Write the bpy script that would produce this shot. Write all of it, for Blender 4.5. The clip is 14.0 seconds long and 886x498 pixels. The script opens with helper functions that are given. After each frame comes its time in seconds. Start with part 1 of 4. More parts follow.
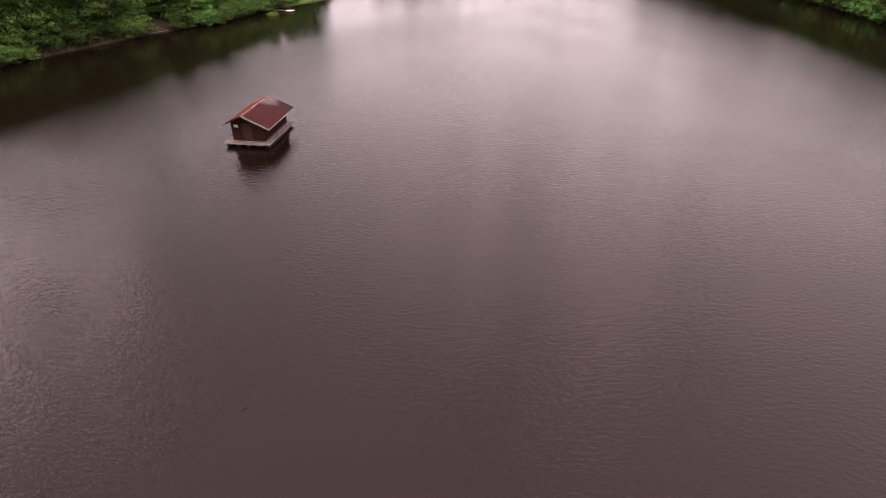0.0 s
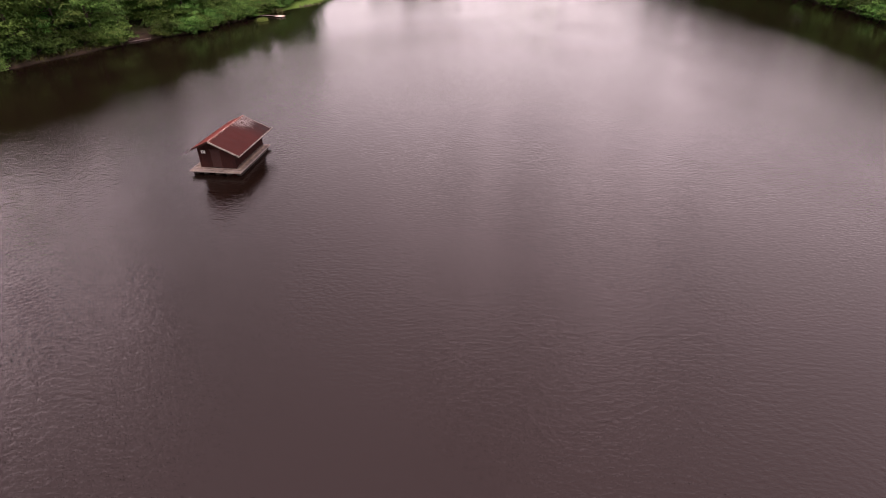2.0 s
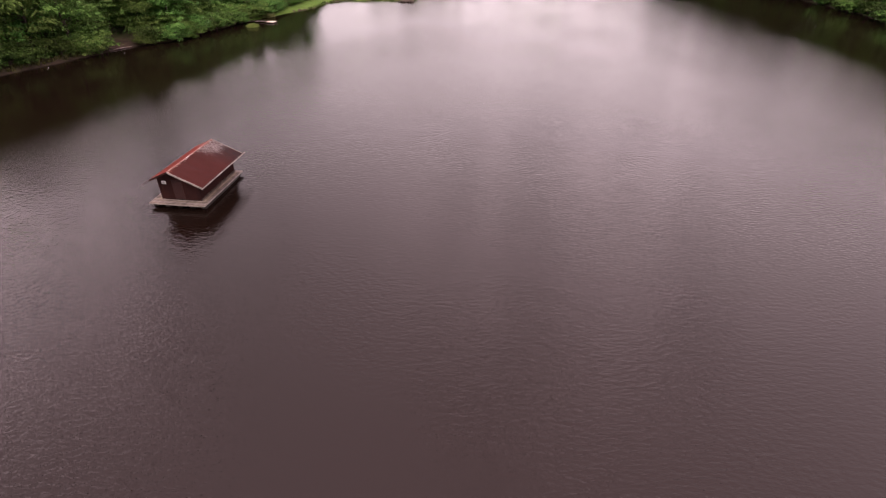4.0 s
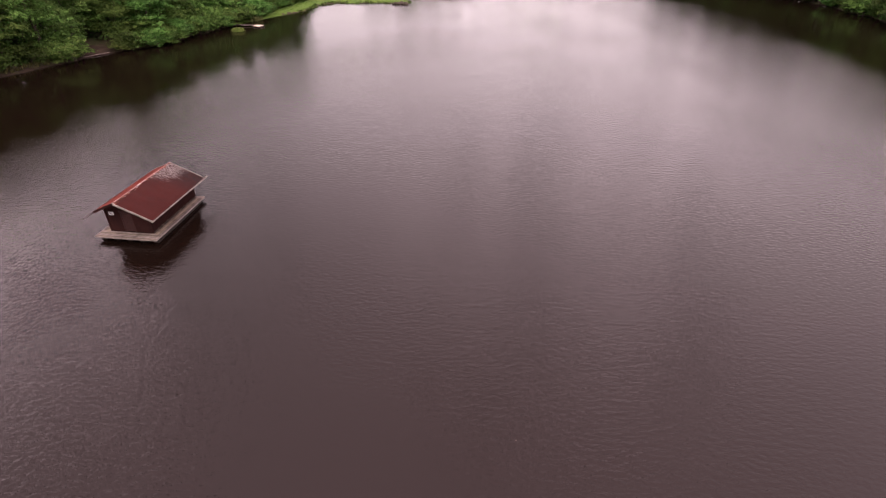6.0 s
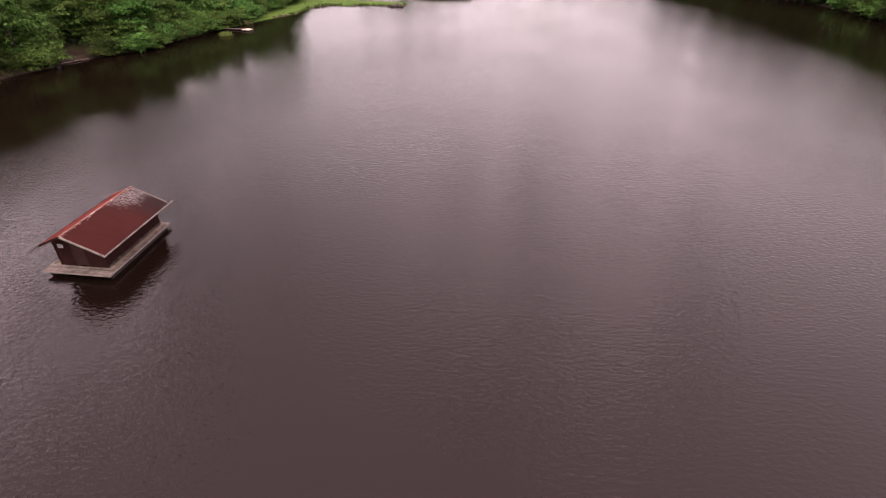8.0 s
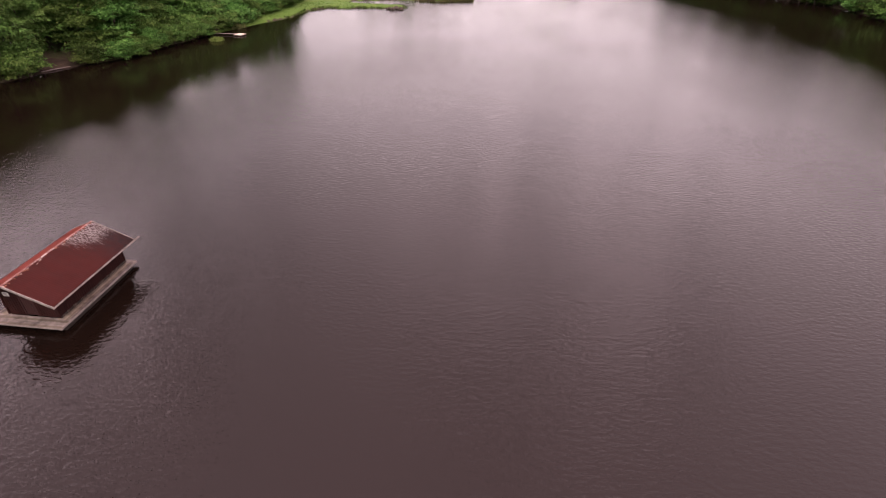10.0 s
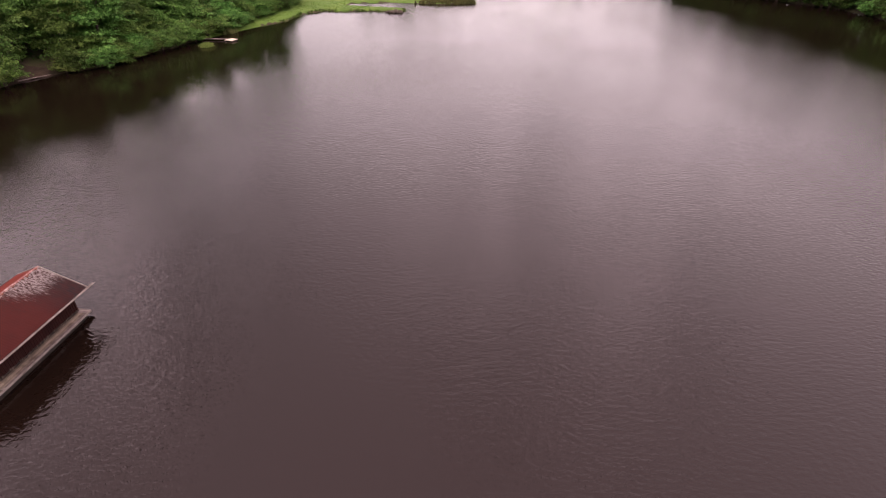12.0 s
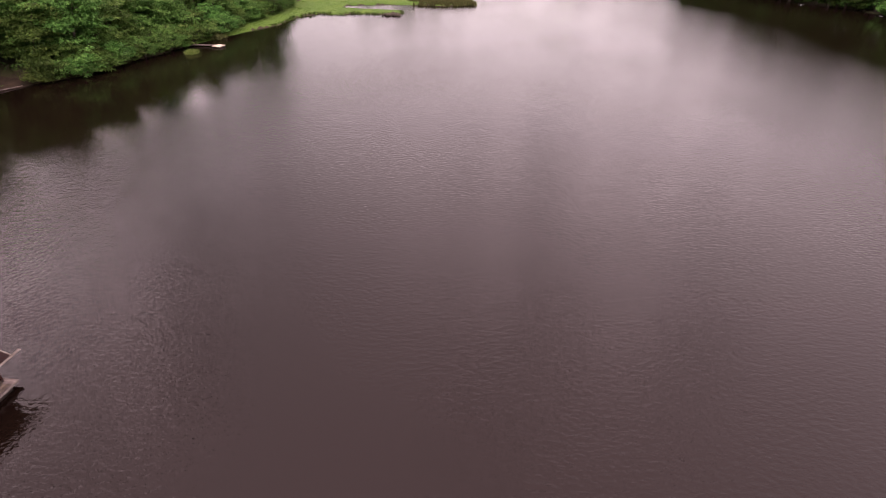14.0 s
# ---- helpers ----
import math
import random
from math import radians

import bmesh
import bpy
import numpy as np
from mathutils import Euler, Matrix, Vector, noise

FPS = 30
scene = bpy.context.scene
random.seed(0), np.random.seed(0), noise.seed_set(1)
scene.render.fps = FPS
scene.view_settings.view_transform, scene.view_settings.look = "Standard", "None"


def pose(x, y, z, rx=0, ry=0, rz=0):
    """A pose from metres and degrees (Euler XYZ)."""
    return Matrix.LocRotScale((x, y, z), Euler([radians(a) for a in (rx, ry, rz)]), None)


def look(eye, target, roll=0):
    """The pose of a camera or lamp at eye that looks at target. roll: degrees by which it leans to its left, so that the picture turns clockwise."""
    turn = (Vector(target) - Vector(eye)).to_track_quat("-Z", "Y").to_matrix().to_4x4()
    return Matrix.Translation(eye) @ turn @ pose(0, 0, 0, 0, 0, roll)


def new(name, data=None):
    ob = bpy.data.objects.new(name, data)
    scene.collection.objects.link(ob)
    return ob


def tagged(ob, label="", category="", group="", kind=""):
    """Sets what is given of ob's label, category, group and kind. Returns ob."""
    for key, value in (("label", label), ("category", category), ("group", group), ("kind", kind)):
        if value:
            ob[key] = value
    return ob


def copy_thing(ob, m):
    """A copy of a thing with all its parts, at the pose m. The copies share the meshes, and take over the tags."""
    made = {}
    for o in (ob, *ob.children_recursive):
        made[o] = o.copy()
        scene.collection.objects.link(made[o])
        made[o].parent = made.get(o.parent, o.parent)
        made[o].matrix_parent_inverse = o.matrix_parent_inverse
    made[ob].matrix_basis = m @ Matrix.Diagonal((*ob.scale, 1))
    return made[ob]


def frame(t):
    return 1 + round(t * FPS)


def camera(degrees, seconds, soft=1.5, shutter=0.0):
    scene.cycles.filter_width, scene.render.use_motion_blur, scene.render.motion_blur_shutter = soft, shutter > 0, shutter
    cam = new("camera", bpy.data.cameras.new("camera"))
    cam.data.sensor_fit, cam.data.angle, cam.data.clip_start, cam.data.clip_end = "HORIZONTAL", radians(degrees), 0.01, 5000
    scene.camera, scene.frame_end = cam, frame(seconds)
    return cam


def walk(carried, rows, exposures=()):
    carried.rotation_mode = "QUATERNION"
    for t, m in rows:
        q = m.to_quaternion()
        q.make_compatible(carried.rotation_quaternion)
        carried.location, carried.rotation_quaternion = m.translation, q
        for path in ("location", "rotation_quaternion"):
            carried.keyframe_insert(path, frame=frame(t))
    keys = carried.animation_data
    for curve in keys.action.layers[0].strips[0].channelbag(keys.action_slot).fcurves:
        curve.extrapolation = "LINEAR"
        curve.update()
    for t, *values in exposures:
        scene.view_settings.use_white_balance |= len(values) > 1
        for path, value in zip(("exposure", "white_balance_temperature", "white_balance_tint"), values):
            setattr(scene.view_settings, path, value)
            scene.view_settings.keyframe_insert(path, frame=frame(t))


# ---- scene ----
cam = camera(81.4, 14.0, soft=1.15)
PATH = [
    (0, (0.328, -5.247, 18.163), (0.247, -3.577, 17.065), 0.8),
    (0.5, (0.474, -3.832, 18.176), (0.391, -2.162, 17.078), 0.7),
    (1, (0.644, -2.393, 18.19), (0.559, -0.723, 17.094), 0.6),
    (1.5, (0.796, -0.96, 18.21), (0.71, 0.71, 17.113), 0.6),
    (2, (0.951, 0.491, 18.253), (0.862, 2.16, 17.155), 0.6),
    (2.5, (1.104, 1.918, 18.307), (1.013, 3.587, 17.208), 0.6),
    (3, (1.295, 3.292, 18.366), (1.2, 4.961, 17.268), 0.6),
    (5.5, (2.655, 9.549, 18.492), (2.548, 11.216, 17.392), 0.5),
    (6, (2.915, 10.664, 18.49), (2.808, 12.331, 17.389), 0.5),
    (6.5, (3.142, 11.675, 18.483), (3.033, 13.341, 17.382), 0.5),
    (7, (3.331, 12.649, 18.492), (3.222, 14.315, 17.391), 0.5),
    (7.5, (3.472, 13.651, 18.504), (3.363, 15.317, 17.402), 0.5),
    (8, (3.566, 14.685, 18.506), (3.457, 16.351, 17.404), 0.5),
    (10.5, (3.382, 20.399, 18.63), (3.266, 22.062, 17.525), 0.5),
    (11, (3.343, 21.588, 18.638), (3.227, 23.25, 17.533), 0.6),
    (11.5, (3.308, 22.794, 18.661), (3.19, 24.457, 17.555), 0.5),
    (12, (3.337, 23.968, 18.672), (3.217, 25.63, 17.566), 0.5),
    (12.5, (3.406, 25.158, 18.679), (3.283, 26.82, 17.572), 0.4),
    (13, (3.458, 26.401, 18.696), (3.335, 28.063, 17.589), 0.5),
    (13.5, (3.57, 27.708, 18.691), (3.442, 29.367, 17.581), 0.3),
    (14, (3.705, 29.079, 18.69), (3.573, 30.737, 17.579), 0.2),
]
walk(cam, [(t, look(eye, target, roll)) for t, eye, target, roll in PATH], exposures=((0.0, 0.75), (3.0, 0.78), (14.0, 0.78)))

# ---- light: overcast sky with a soft bright part ahead ----
SUN_AZ, SUN_EL = radians(200.0), radians(55.0)   # azimuth clockwise from +y


def direction(az, el):
    return Vector((math.sin(az) * math.cos(el), math.cos(az) * math.cos(el), math.sin(el)))


SUN_DIR, BRIGHT_DIR = direction(SUN_AZ, SUN_EL), direction(radians(10.0), radians(14.0))
SIDE_DIR = direction(radians(-57.0), radians(17.0))
# where the cloud layer is broken into small lumps with bright rims
BROKEN = ((direction(radians(12.0), radians(37.0)), 0.93, 0.85), (direction(radians(-48.0), radians(25.0)), 0.90, 1.4), (direction(radians(28.0), radians(18.0)), 0.95, 0.25))


def build_world():
    w = bpy.data.worlds.new("sky")
    scene.world = w
    w.use_nodes = True
    nt = w.node_tree
    nt.nodes.clear()
    n = nt.nodes.new
    L = nt.links.new
    out = n("ShaderNodeOutputWorld")
    sky = n("ShaderNodeTexSky")
    sky.sky_type = "NISHITA"
    sky.sun_disc = False
    sky.sun_elevation = SUN_EL
    sky.sun_rotation = SUN_AZ
    sky.dust_density = 6.0
    sky.air_density = 2.0
    b1 = n("ShaderNodeBackground")
    b1.inputs[1].default_value = 0.02
    L(sky.outputs[0], b1.inputs[0])
    # cloud layer: darker at the horizon than overhead, brighter where it is thin, ahead
    tc = n("ShaderNodeTexCoord")
    sep = n("ShaderNodeSeparateXYZ")
    L(tc.outputs["Generated"], sep.inputs[0])
    up = n("ShaderNodeMapRange")
    up.interpolation_type = "SMOOTHSTEP"
    up.inputs["From Min"].default_value, up.inputs["From Max"].default_value = 0.2, 0.85
    up.inputs["To Min"].default_value, up.inputs["To Max"].default_value = SKY_LOW, SKY_HIGH
    axis = n("ShaderNodeVectorMath")       # the layer is a little thicker to one side
    axis.operation = "DOT_PRODUCT"
    axis.inputs[1].default_value = (0.19, 0.0, 0.982)
    L(tc.outputs["Generated"], axis.inputs[0])
    L(axis.outputs["Value"], up.inputs["Value"])
    thin = up.outputs[0]
    for way, reach, gain in ((BRIGHT_DIR, 0.76, SKY_GLOW), (SIDE_DIR, 0.855, SKY_SIDE)):
        dot = n("ShaderNodeVectorMath")
        dot.operation = "DOT_PRODUCT"
        dot.inputs[1].default_value = way
        L(tc.outputs["Generated"], dot.inputs[0])
        glow = n("ShaderNodeMapRange")
        glow.interpolation_type = "SMOOTHSTEP"
        glow.inputs["From Min"].default_value, glow.inputs["From Max"].default_value = reach, 1.0
        glow.inputs["To Min"].default_value, glow.inputs["To Max"].default_value = 0.0, gain
        L(dot.outputs["Value"], glow.inputs["Value"])
        add = n("ShaderNodeMath")
        L(thin, add.inputs[0]), L(glow.outputs[0], add.inputs[1])
        thin = add.outputs[0]
    noi = n("ShaderNodeTexNoise")
    noi.inputs["Scale"].default_value, noi.inputs["Detail"].default_value = 1.3, 4.0
    L(tc.outputs["Generated"], noi.inputs["Vector"])
    cl = n("ShaderNodeMapRange")
    cl.inputs["From Min"].default_value, cl.inputs["From Max"].default_value = 0.3, 0.7
    cl.inputs["To Min"].default_value, cl.inputs["To Max"].default_value = 0.98, 1.02
    L(noi.outputs["Fac"], cl.inputs["Value"])
    # small lumps: strong where the layer is broken, faint elsewhere
    lumps = n("ShaderNodeTexNoise")
    lumps.inputs["Scale"].default_value, lumps.inputs["Detail"].default_value = 30.0, 1.0
    L(tc.outputs["Generated"], lumps.inputs["Vector"])
    edge = n("ShaderNodeMapRange")
    edge.inputs["From Min"].default_value, edge.inputs["From Max"].default_value = 0.43, 0.57
    edge.inputs["To Min"].default_value, edge.inputs["To Max"].default_value = -1.0, 1.0
    L(lumps.outputs["Fac"], edge.inputs["Value"])
    reach_sum = None
    for way, reach, gain in BROKEN:
        dot = n("ShaderNodeVectorMath")
        dot.operation = "DOT_PRODUCT"
        dot.inputs[1].default_value = way
        L(tc.outputs["Generated"], dot.inputs[0])
        spread = n("ShaderNodeMapRange")
        spread.interpolation_type = "SMOOTHSTEP"
        spread.inputs["From Min"].default_value, spread.inputs["From Max"].default_value = reach, 1.0 - 0.3 * (1.0 - reach)
        spread.inputs["To Min"].default_value, spread.inputs["To Max"].default_value = 0.0, gain
        L(dot.outputs["Value"], spread.inputs["Value"])
        if reach_sum is None:
            reach_sum = spread.outputs[0]
        else:
            add = n("ShaderNodeMath")
            L(reach_sum, add.inputs[0]), L(spread.outputs[0], add.inputs[1])
            reach_sum = add.outputs[0]
    lump = n("ShaderNodeMath")
    lump.operation = "MULTIPLY_ADD"
    L(edge.outputs[0], lump.inputs[0]), L(reach_sum, lump.inputs[1]), L(cl.outputs[0], lump.inputs[2])
    mul = n("ShaderNodeMath")
    mul.operation = "MULTIPLY"
    L(thin, mul.inputs[0]), L(lump.outputs[0], mul.inputs[1])
    b2 = n("ShaderNodeBackground")
    tint = n("ShaderNodeMix")
    tint.data_type = "RGBA"
    tint.inputs[6].default_value, tint.inputs[7].default_value = SKY_TINT_LOW, SKY_TINT_HIGH
    L(sep.outputs["Z"], tint.inputs[0])
    L(tint.outputs[2], b2.inputs[0])
    L(mul.outputs[0], b2.inputs[1])
    s = n("ShaderNodeAddShader")
    L(b1.outputs[0], s.inputs[0]), L(b2.outputs[0], s.inputs[1])
    L(s.outputs[0], out.inputs[0])


SKY_LOW, SKY_HIGH, SKY_GLOW, SKY_SIDE = 0.76, 1.68, 0.62, 0.88
SKY_TINT_LOW, SKY_TINT_HIGH = (1.0, 0.822, 0.882, 1), (1.0, 0.618, 0.662, 1)
build_world()
sun_data = bpy.data.lights.new("sun", "SUN")
sun_data.energy, sun_data.angle, sun_data.color = 0.6, radians(20), (1.0, 0.95, 0.9)
sun = new("sun", sun_data)
sun.matrix_world = look(SUN_DIR * 100, (0, 0, 0))


# ---- materials ----
def material(name, rough=0.7, spec=0.4):
    m = bpy.data.materials.new(name)
    m.use_nodes = True
    p = m.node_tree.nodes["Principled BSDF"]
    p.inputs["Roughness"].default_value = rough
    p.inputs["Specular IOR Level"].default_value = spec
    return m, m.node_tree.nodes, m.node_tree.links, p


def coords(N, L, scale=(1, 1, 1), turn=0.0, kind="Object"):
    tc = N.new("ShaderNodeTexCoord")
    mp = N.new("ShaderNodeMapping")
    mp.inputs["Scale"].default_value = scale
    mp.inputs["Rotation"].default_value = (0, 0, radians(turn))
    L.new(tc.outputs[kind], mp.inputs["Vector"])
    return mp.outputs[0]


def noise_tex(N, L, vec, scale, detail=4, rough=0.55):
    t = N.new("ShaderNodeTexNoise")
    t.inputs["Scale"].default_value, t.inputs["Detail"].default_value, t.inputs["Roughness"].default_value = scale, detail, rough
    if vec is not None:
        L.new(vec, t.inputs["Vector"])
    return t.outputs["Fac"]


def ramp(N, L, fac, stops):
    r = N.new("ShaderNodeValToRGB")
    e = r.color_ramp.elements
    e[0].position, e[0].color = stops[0][0], (*stops[0][1], 1)
    e[1].position, e[1].color = stops[-1][0], (*stops[-1][1], 1)
    for p, c in stops[1:-1]:
        k = e.new(p)
        k.color = (*c, 1)
    L.new(fac, r.inputs[0])
    return r.outputs[0]


def mix(N, L, fac, a, b):
    m = N.new("ShaderNodeMix")
    m.data_type = "RGBA"
    if isinstance(fac, float):
        m.inputs[0].default_value = fac
    else:
        L.new(fac, m.inputs[0])
    for s, v in ((m.inputs[6], a), (m.inputs[7], b)):
        if isinstance(v, tuple):
            s.default_value = (*v, 1)
        else:
            L.new(v, s)
    return m.outputs[2]


def bump(N, L, p, height, strength=0.5, dist=0.01):
    b = N.new("ShaderNodeBump")
    b.inputs["Strength"].default_value, b.inputs["Distance"].default_value = strength, dist
    L.new(height, b.inputs["Height"])
    L.new(b.outputs[0], p.inputs["Normal"])


def surface(name, stops, scale=3.0, fine=30.0, rough=0.75, relief=0.01, spec=0.3, stretch=(1, 1, 1), vary=0.0):
    """A two-scale noisy surface."""
    m, N, nt, p = material(name, rough, spec)
    L = nt
    v = coords(N, L, stretch)
    a = noise_tex(N, L, v, scale, 4)
    b = noise_tex(N, L, v, fine, 3)
    ad = N.new("ShaderNodeMath")
    ad.operation = "MULTIPLY_ADD"
    L.new(b, ad.inputs[0])
    ad.inputs[1].default_value = 0.5
    L.new(a, ad.inputs[2])
    sb = N.new("ShaderNodeMath")
    sb.operation = "SUBTRACT"
    L.new(ad.outputs[0], sb.inputs[0])
    sb.inputs[1].default_value = 0.25
    c = ramp(N, L, sb.outputs[0], stops)
    if vary:
        oi = N.new("ShaderNodeObjectInfo")
        hs = N.new("ShaderNodeHueSaturation")
        vr = N.new("ShaderNodeMapRange")
        vr.inputs["To Min"].default_value, vr.inputs["To Max"].default_value = 1 - vary, 1 + vary
        L.new(oi.outputs["Random"], vr.inputs["Value"])
        L.new(vr.outputs[0], hs.inputs["Value"])
        L.new(c, hs.inputs["Color"])
        c = hs.outputs[0]
    L.new(c, p.inputs["Base Color"])
    bump(N, L, p, b, 0.6, relief)
    return m


def leaf_material(name, dark, light, tip, spray=False):
    m, N, L, p = material(name, 0.6, 0.09)
    oi = N.new("ShaderNodeObjectInfo")
    if spray:
        g = N.new("ShaderNodeAttribute")
        g.attribute_name = "tone"
        tone = g.outputs["Fac"]
    else:
        g = N.new("ShaderNodeNewGeometry")
        tone = g.outputs["Random Per Island"]
    c1 = ramp(N, L, tone, [(0.0, dark), (0.55, light), (1.0, tip)])
    hsv = N.new("ShaderNodeHueSaturation")
    hm = N.new("ShaderNodeMapRange")
    hm.inputs["To Min"].default_value, hm.inputs["To Max"].default_value = 0.49, 0.532
    L.new(oi.outputs["Random"], hm.inputs["Value"])
    L.new(hm.outputs[0], hsv.inputs["Hue"])
    vm = N.new("ShaderNodeMath")
    vm.operation = "MULTIPLY_ADD"
    vm.inputs[1].default_value, vm.inputs[2].default_value = 0.6, 0.78
    L.new(oi.outputs["Random"], vm.inputs[0])
    L.new(vm.outputs[0], hsv.inputs["Value"])
    L.new(c1, hsv.inputs["Color"])
    hsv.inputs["Saturation"].default_value = 0.96
    L.new(hsv.outputs[0], p.inputs["Base Color"])
    tr = N.new("ShaderNodeBsdfTranslucent")
    L.new(hsv.outputs[0], tr.inputs["Color"])
    mx = N.new("ShaderNodeMixShader")
    mx.inputs[0].default_value = 0.25
    out = N["Material Output"]
    L.new(p.outputs[0], mx.inputs[1]), L.new(tr.outputs[0], mx.inputs[2])
    L.new(mx.outputs[0], out.inputs["Surface"])
    return m


def water_material():
    """Dark water whose normals are the true slopes of four trains of wavelets."""
    m, N, L, p = material("lake_water", 0.04, 0.5)
    p.inputs["IOR"].default_value = 1.333
    v = coords(N, L)
    big = noise_tex(N, L, v, 0.05, 3)
    L.new(mix(N, L, big, WATER_A, WATER_B), p.inputs["Base Color"])

    def math_node(op, a, b, c=None):
        k = N.new("ShaderNodeMath")
        k.operation = op
        for i, x in enumerate((a, b, c)):
            if x is None:
                continue
            if isinstance(x, float):
                k.inputs[i].default_value = x
            else:
                L.new(x, k.inputs[i])
        return k.outputs[0]

    def field(name):
        at = N.new("ShaderNodeAttribute")
        at.attribute_name = name
        return at.outputs["Fac"]

    wind, gust = field("wind"), field("gust")
    patch = noise_tex(N, L, coords(N, L, (1, 0.6, 1), 20), 0.07, 1)
    pm = N.new("ShaderNodeMapRange")
    pm.inputs["From Min"].default_value, pm.inputs["From Max"].default_value = 0.38, 0.66
    pm.inputs["To Min"].default_value, pm.inputs["To Max"].default_value = RIPPLE
    L.new(patch, pm.inputs["Value"])
    swell = N.new("ShaderNodeMapRange")
    swell.inputs["To Min"].default_value, swell.inputs["To Max"].default_value = SWELL
    L.new(wind, swell.inputs["Value"])
    trains = [((0.8, 1.25, 1), 6, 4.0, 2, math_node("MULTIPLY", pm.outputs[0], wind)),
              ((0.8, 1.3, 1), -25, 2.4, 1, swell.outputs[0]),
              ((0.8, 1.2, 1), -10, 3.4, 2, math_node("MULTIPLY", gust, GUST)),
              ((0.8, 1.4, 1), 15, 1.1, 2, math_node("MULTIPLY", gust, 0.45))]

    def height(dx, dy):
        tc = N.new("ShaderNodeTexCoord")
        sh = N.new("ShaderNodeVectorMath")
        sh.inputs[1].default_value = (dx, dy, 0)
        L.new(tc.outputs["Object"], sh.inputs[0])
        total = None
        for scale, turn, fine, detail, weight in trains:
            mp = N.new("ShaderNodeMapping")
            mp.inputs["Scale"].default_value = scale
            mp.inputs["Rotation"].default_value = (0, 0, radians(turn))
            L.new(sh.outputs[0], mp.inputs["Vector"])
            h = noise_tex(N, L, mp.outputs[0], fine, detail, 0.5)
            total = math_node("MULTIPLY", h, weight) if total is None else math_node("MULTIPLY_ADD", h, weight, total)
        return total

    step = 0.015
    h0, hx, hy = height(0, 0), height(step, 0), height(0, step)
    way = N.new("ShaderNodeCombineXYZ")
    L.new(math_node("MULTIPLY", math_node("SUBTRACT", h0, hx), WAVE / step), way.inputs[0])
    L.new(math_node("MULTIPLY", math_node("SUBTRACT", h0, hy), WAVE / step), way.inputs[1])
    way.inputs[2].default_value = 1.0
    nn = N.new("ShaderNodeVectorMath")
    nn.operation = "NORMALIZE"
    L.new(way.outputs[0], nn.inputs[0])
    L.new(nn.outputs[0], p.inputs["Normal"])
    return m


RIPPLE, SWELL, GUST = (1.35, 2.0), (0.8, 0.4), 1.7
WATER_A, WATER_B, WAVE = (0.0050, 0.0030, 0.0021), (0.0063, 0.0038, 0.0027), 0.02
M_WATER = water_material()
M_SOIL = surface("forest_floor", [(0.25, (0.018, 0.015, 0.009)), (0.5, (0.04, 0.034, 0.018)), (0.75, (0.045, 0.06, 0.018))], 0.6, 6.0, 0.9, 0.05)
M_GRASS_GROUND = surface("meadow", [(0.25, (0.058, 0.122, 0.014)), (0.5, (0.074, 0.148, 0.017)), (0.75, (0.098, 0.166, 0.022))], 0.25, 5.0, 0.9, 0.06)
M_BANK = surface("bare_bank", [(0.25, (0.015, 0.011, 0.007)), (0.5, (0.03, 0.022, 0.013)), (0.8, (0.054, 0.04, 0.024))], 1.2, 12.0, 0.9, 0.03)
M_BLADE = leaf_material("grass_blades", (0.064, 0.13, 0.014), (0.078, 0.15, 0.017), (0.094, 0.166, 0.022))
M_REED = leaf_material("reed_blades", (0.07, 0.085, 0.025), (0.13, 0.145, 0.045), (0.2, 0.2, 0.08))
M_SEDGE = leaf_material("sedge_blades", (0.035, 0.06, 0.014), (0.06, 0.095, 0.02), (0.09, 0.125, 0.03))
M_RUSH = leaf_material("rush_blades", (0.09, 0.12, 0.022), (0.15, 0.185, 0.04), (0.22, 0.24, 0.07))
M_REED_BROWN = leaf_material("brown_reeds", (0.042, 0.04, 0.016), (0.075, 0.072, 0.026), (0.12, 0.11, 0.042))
M_LEAF = leaf_material("broad_leaves", (0.04, 0.08, 0.015), (0.09, 0.178, 0.031), (0.175, 0.295, 0.062), True)
M_LEAF_OLIVE = leaf_material("willow_leaves", (0.05, 0.088, 0.018), (0.108, 0.174, 0.035), (0.185, 0.262, 0.066), True)
# own colour of the dark trees; stands in for shade on low growth
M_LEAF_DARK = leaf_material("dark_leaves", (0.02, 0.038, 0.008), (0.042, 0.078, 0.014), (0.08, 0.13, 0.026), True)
M_BARK = surface("bark", [(0.3, (0.03, 0.024, 0.02)), (0.7, (0.11, 0.09, 0.075))], 3.0, 20.0, 0.9, 0.02, 0.2, (1, 1, 0.25))
M_STONE = surface("shore_stone", [(0.3, (0.02, 0.017, 0.013)), (0.7, (0.085, 0.072, 0.055))], 2.0, 15.0, 0.85, 0.02)
M_WALL = surface("red_boards", [(0.3, (0.019, 0.0068, 0.006)), (0.7, (0.034, 0.0115, 0.0095))], 2.0, 22.0, 0.8, 0.004, 0.15, (1, 1, 0.2))
M_DOOR = surface("door_boards", [(0.3, (0.026, 0.01, 0.009)), (0.7, (0.042, 0.016, 0.014))], 2.0, 22.0, 0.6, 0.004, 0.3, (1, 1, 0.2))
M_DECK = surface("grey_planks", [(0.3, (0.085, 0.074, 0.066)), (0.7, (0.23, 0.2, 0.18))], 2.5, 18.0, 0.8, 0.005, 0.3, (1, 1, 1), 0.35)
M_OLIVE = surface("mossy_planks", [(0.3, (0.085, 0.07, 0.052)), (0.7, (0.22, 0.188, 0.145))], 2.5, 18.0, 0.85, 0.005, 0.3, (1, 1, 1), 0.3)
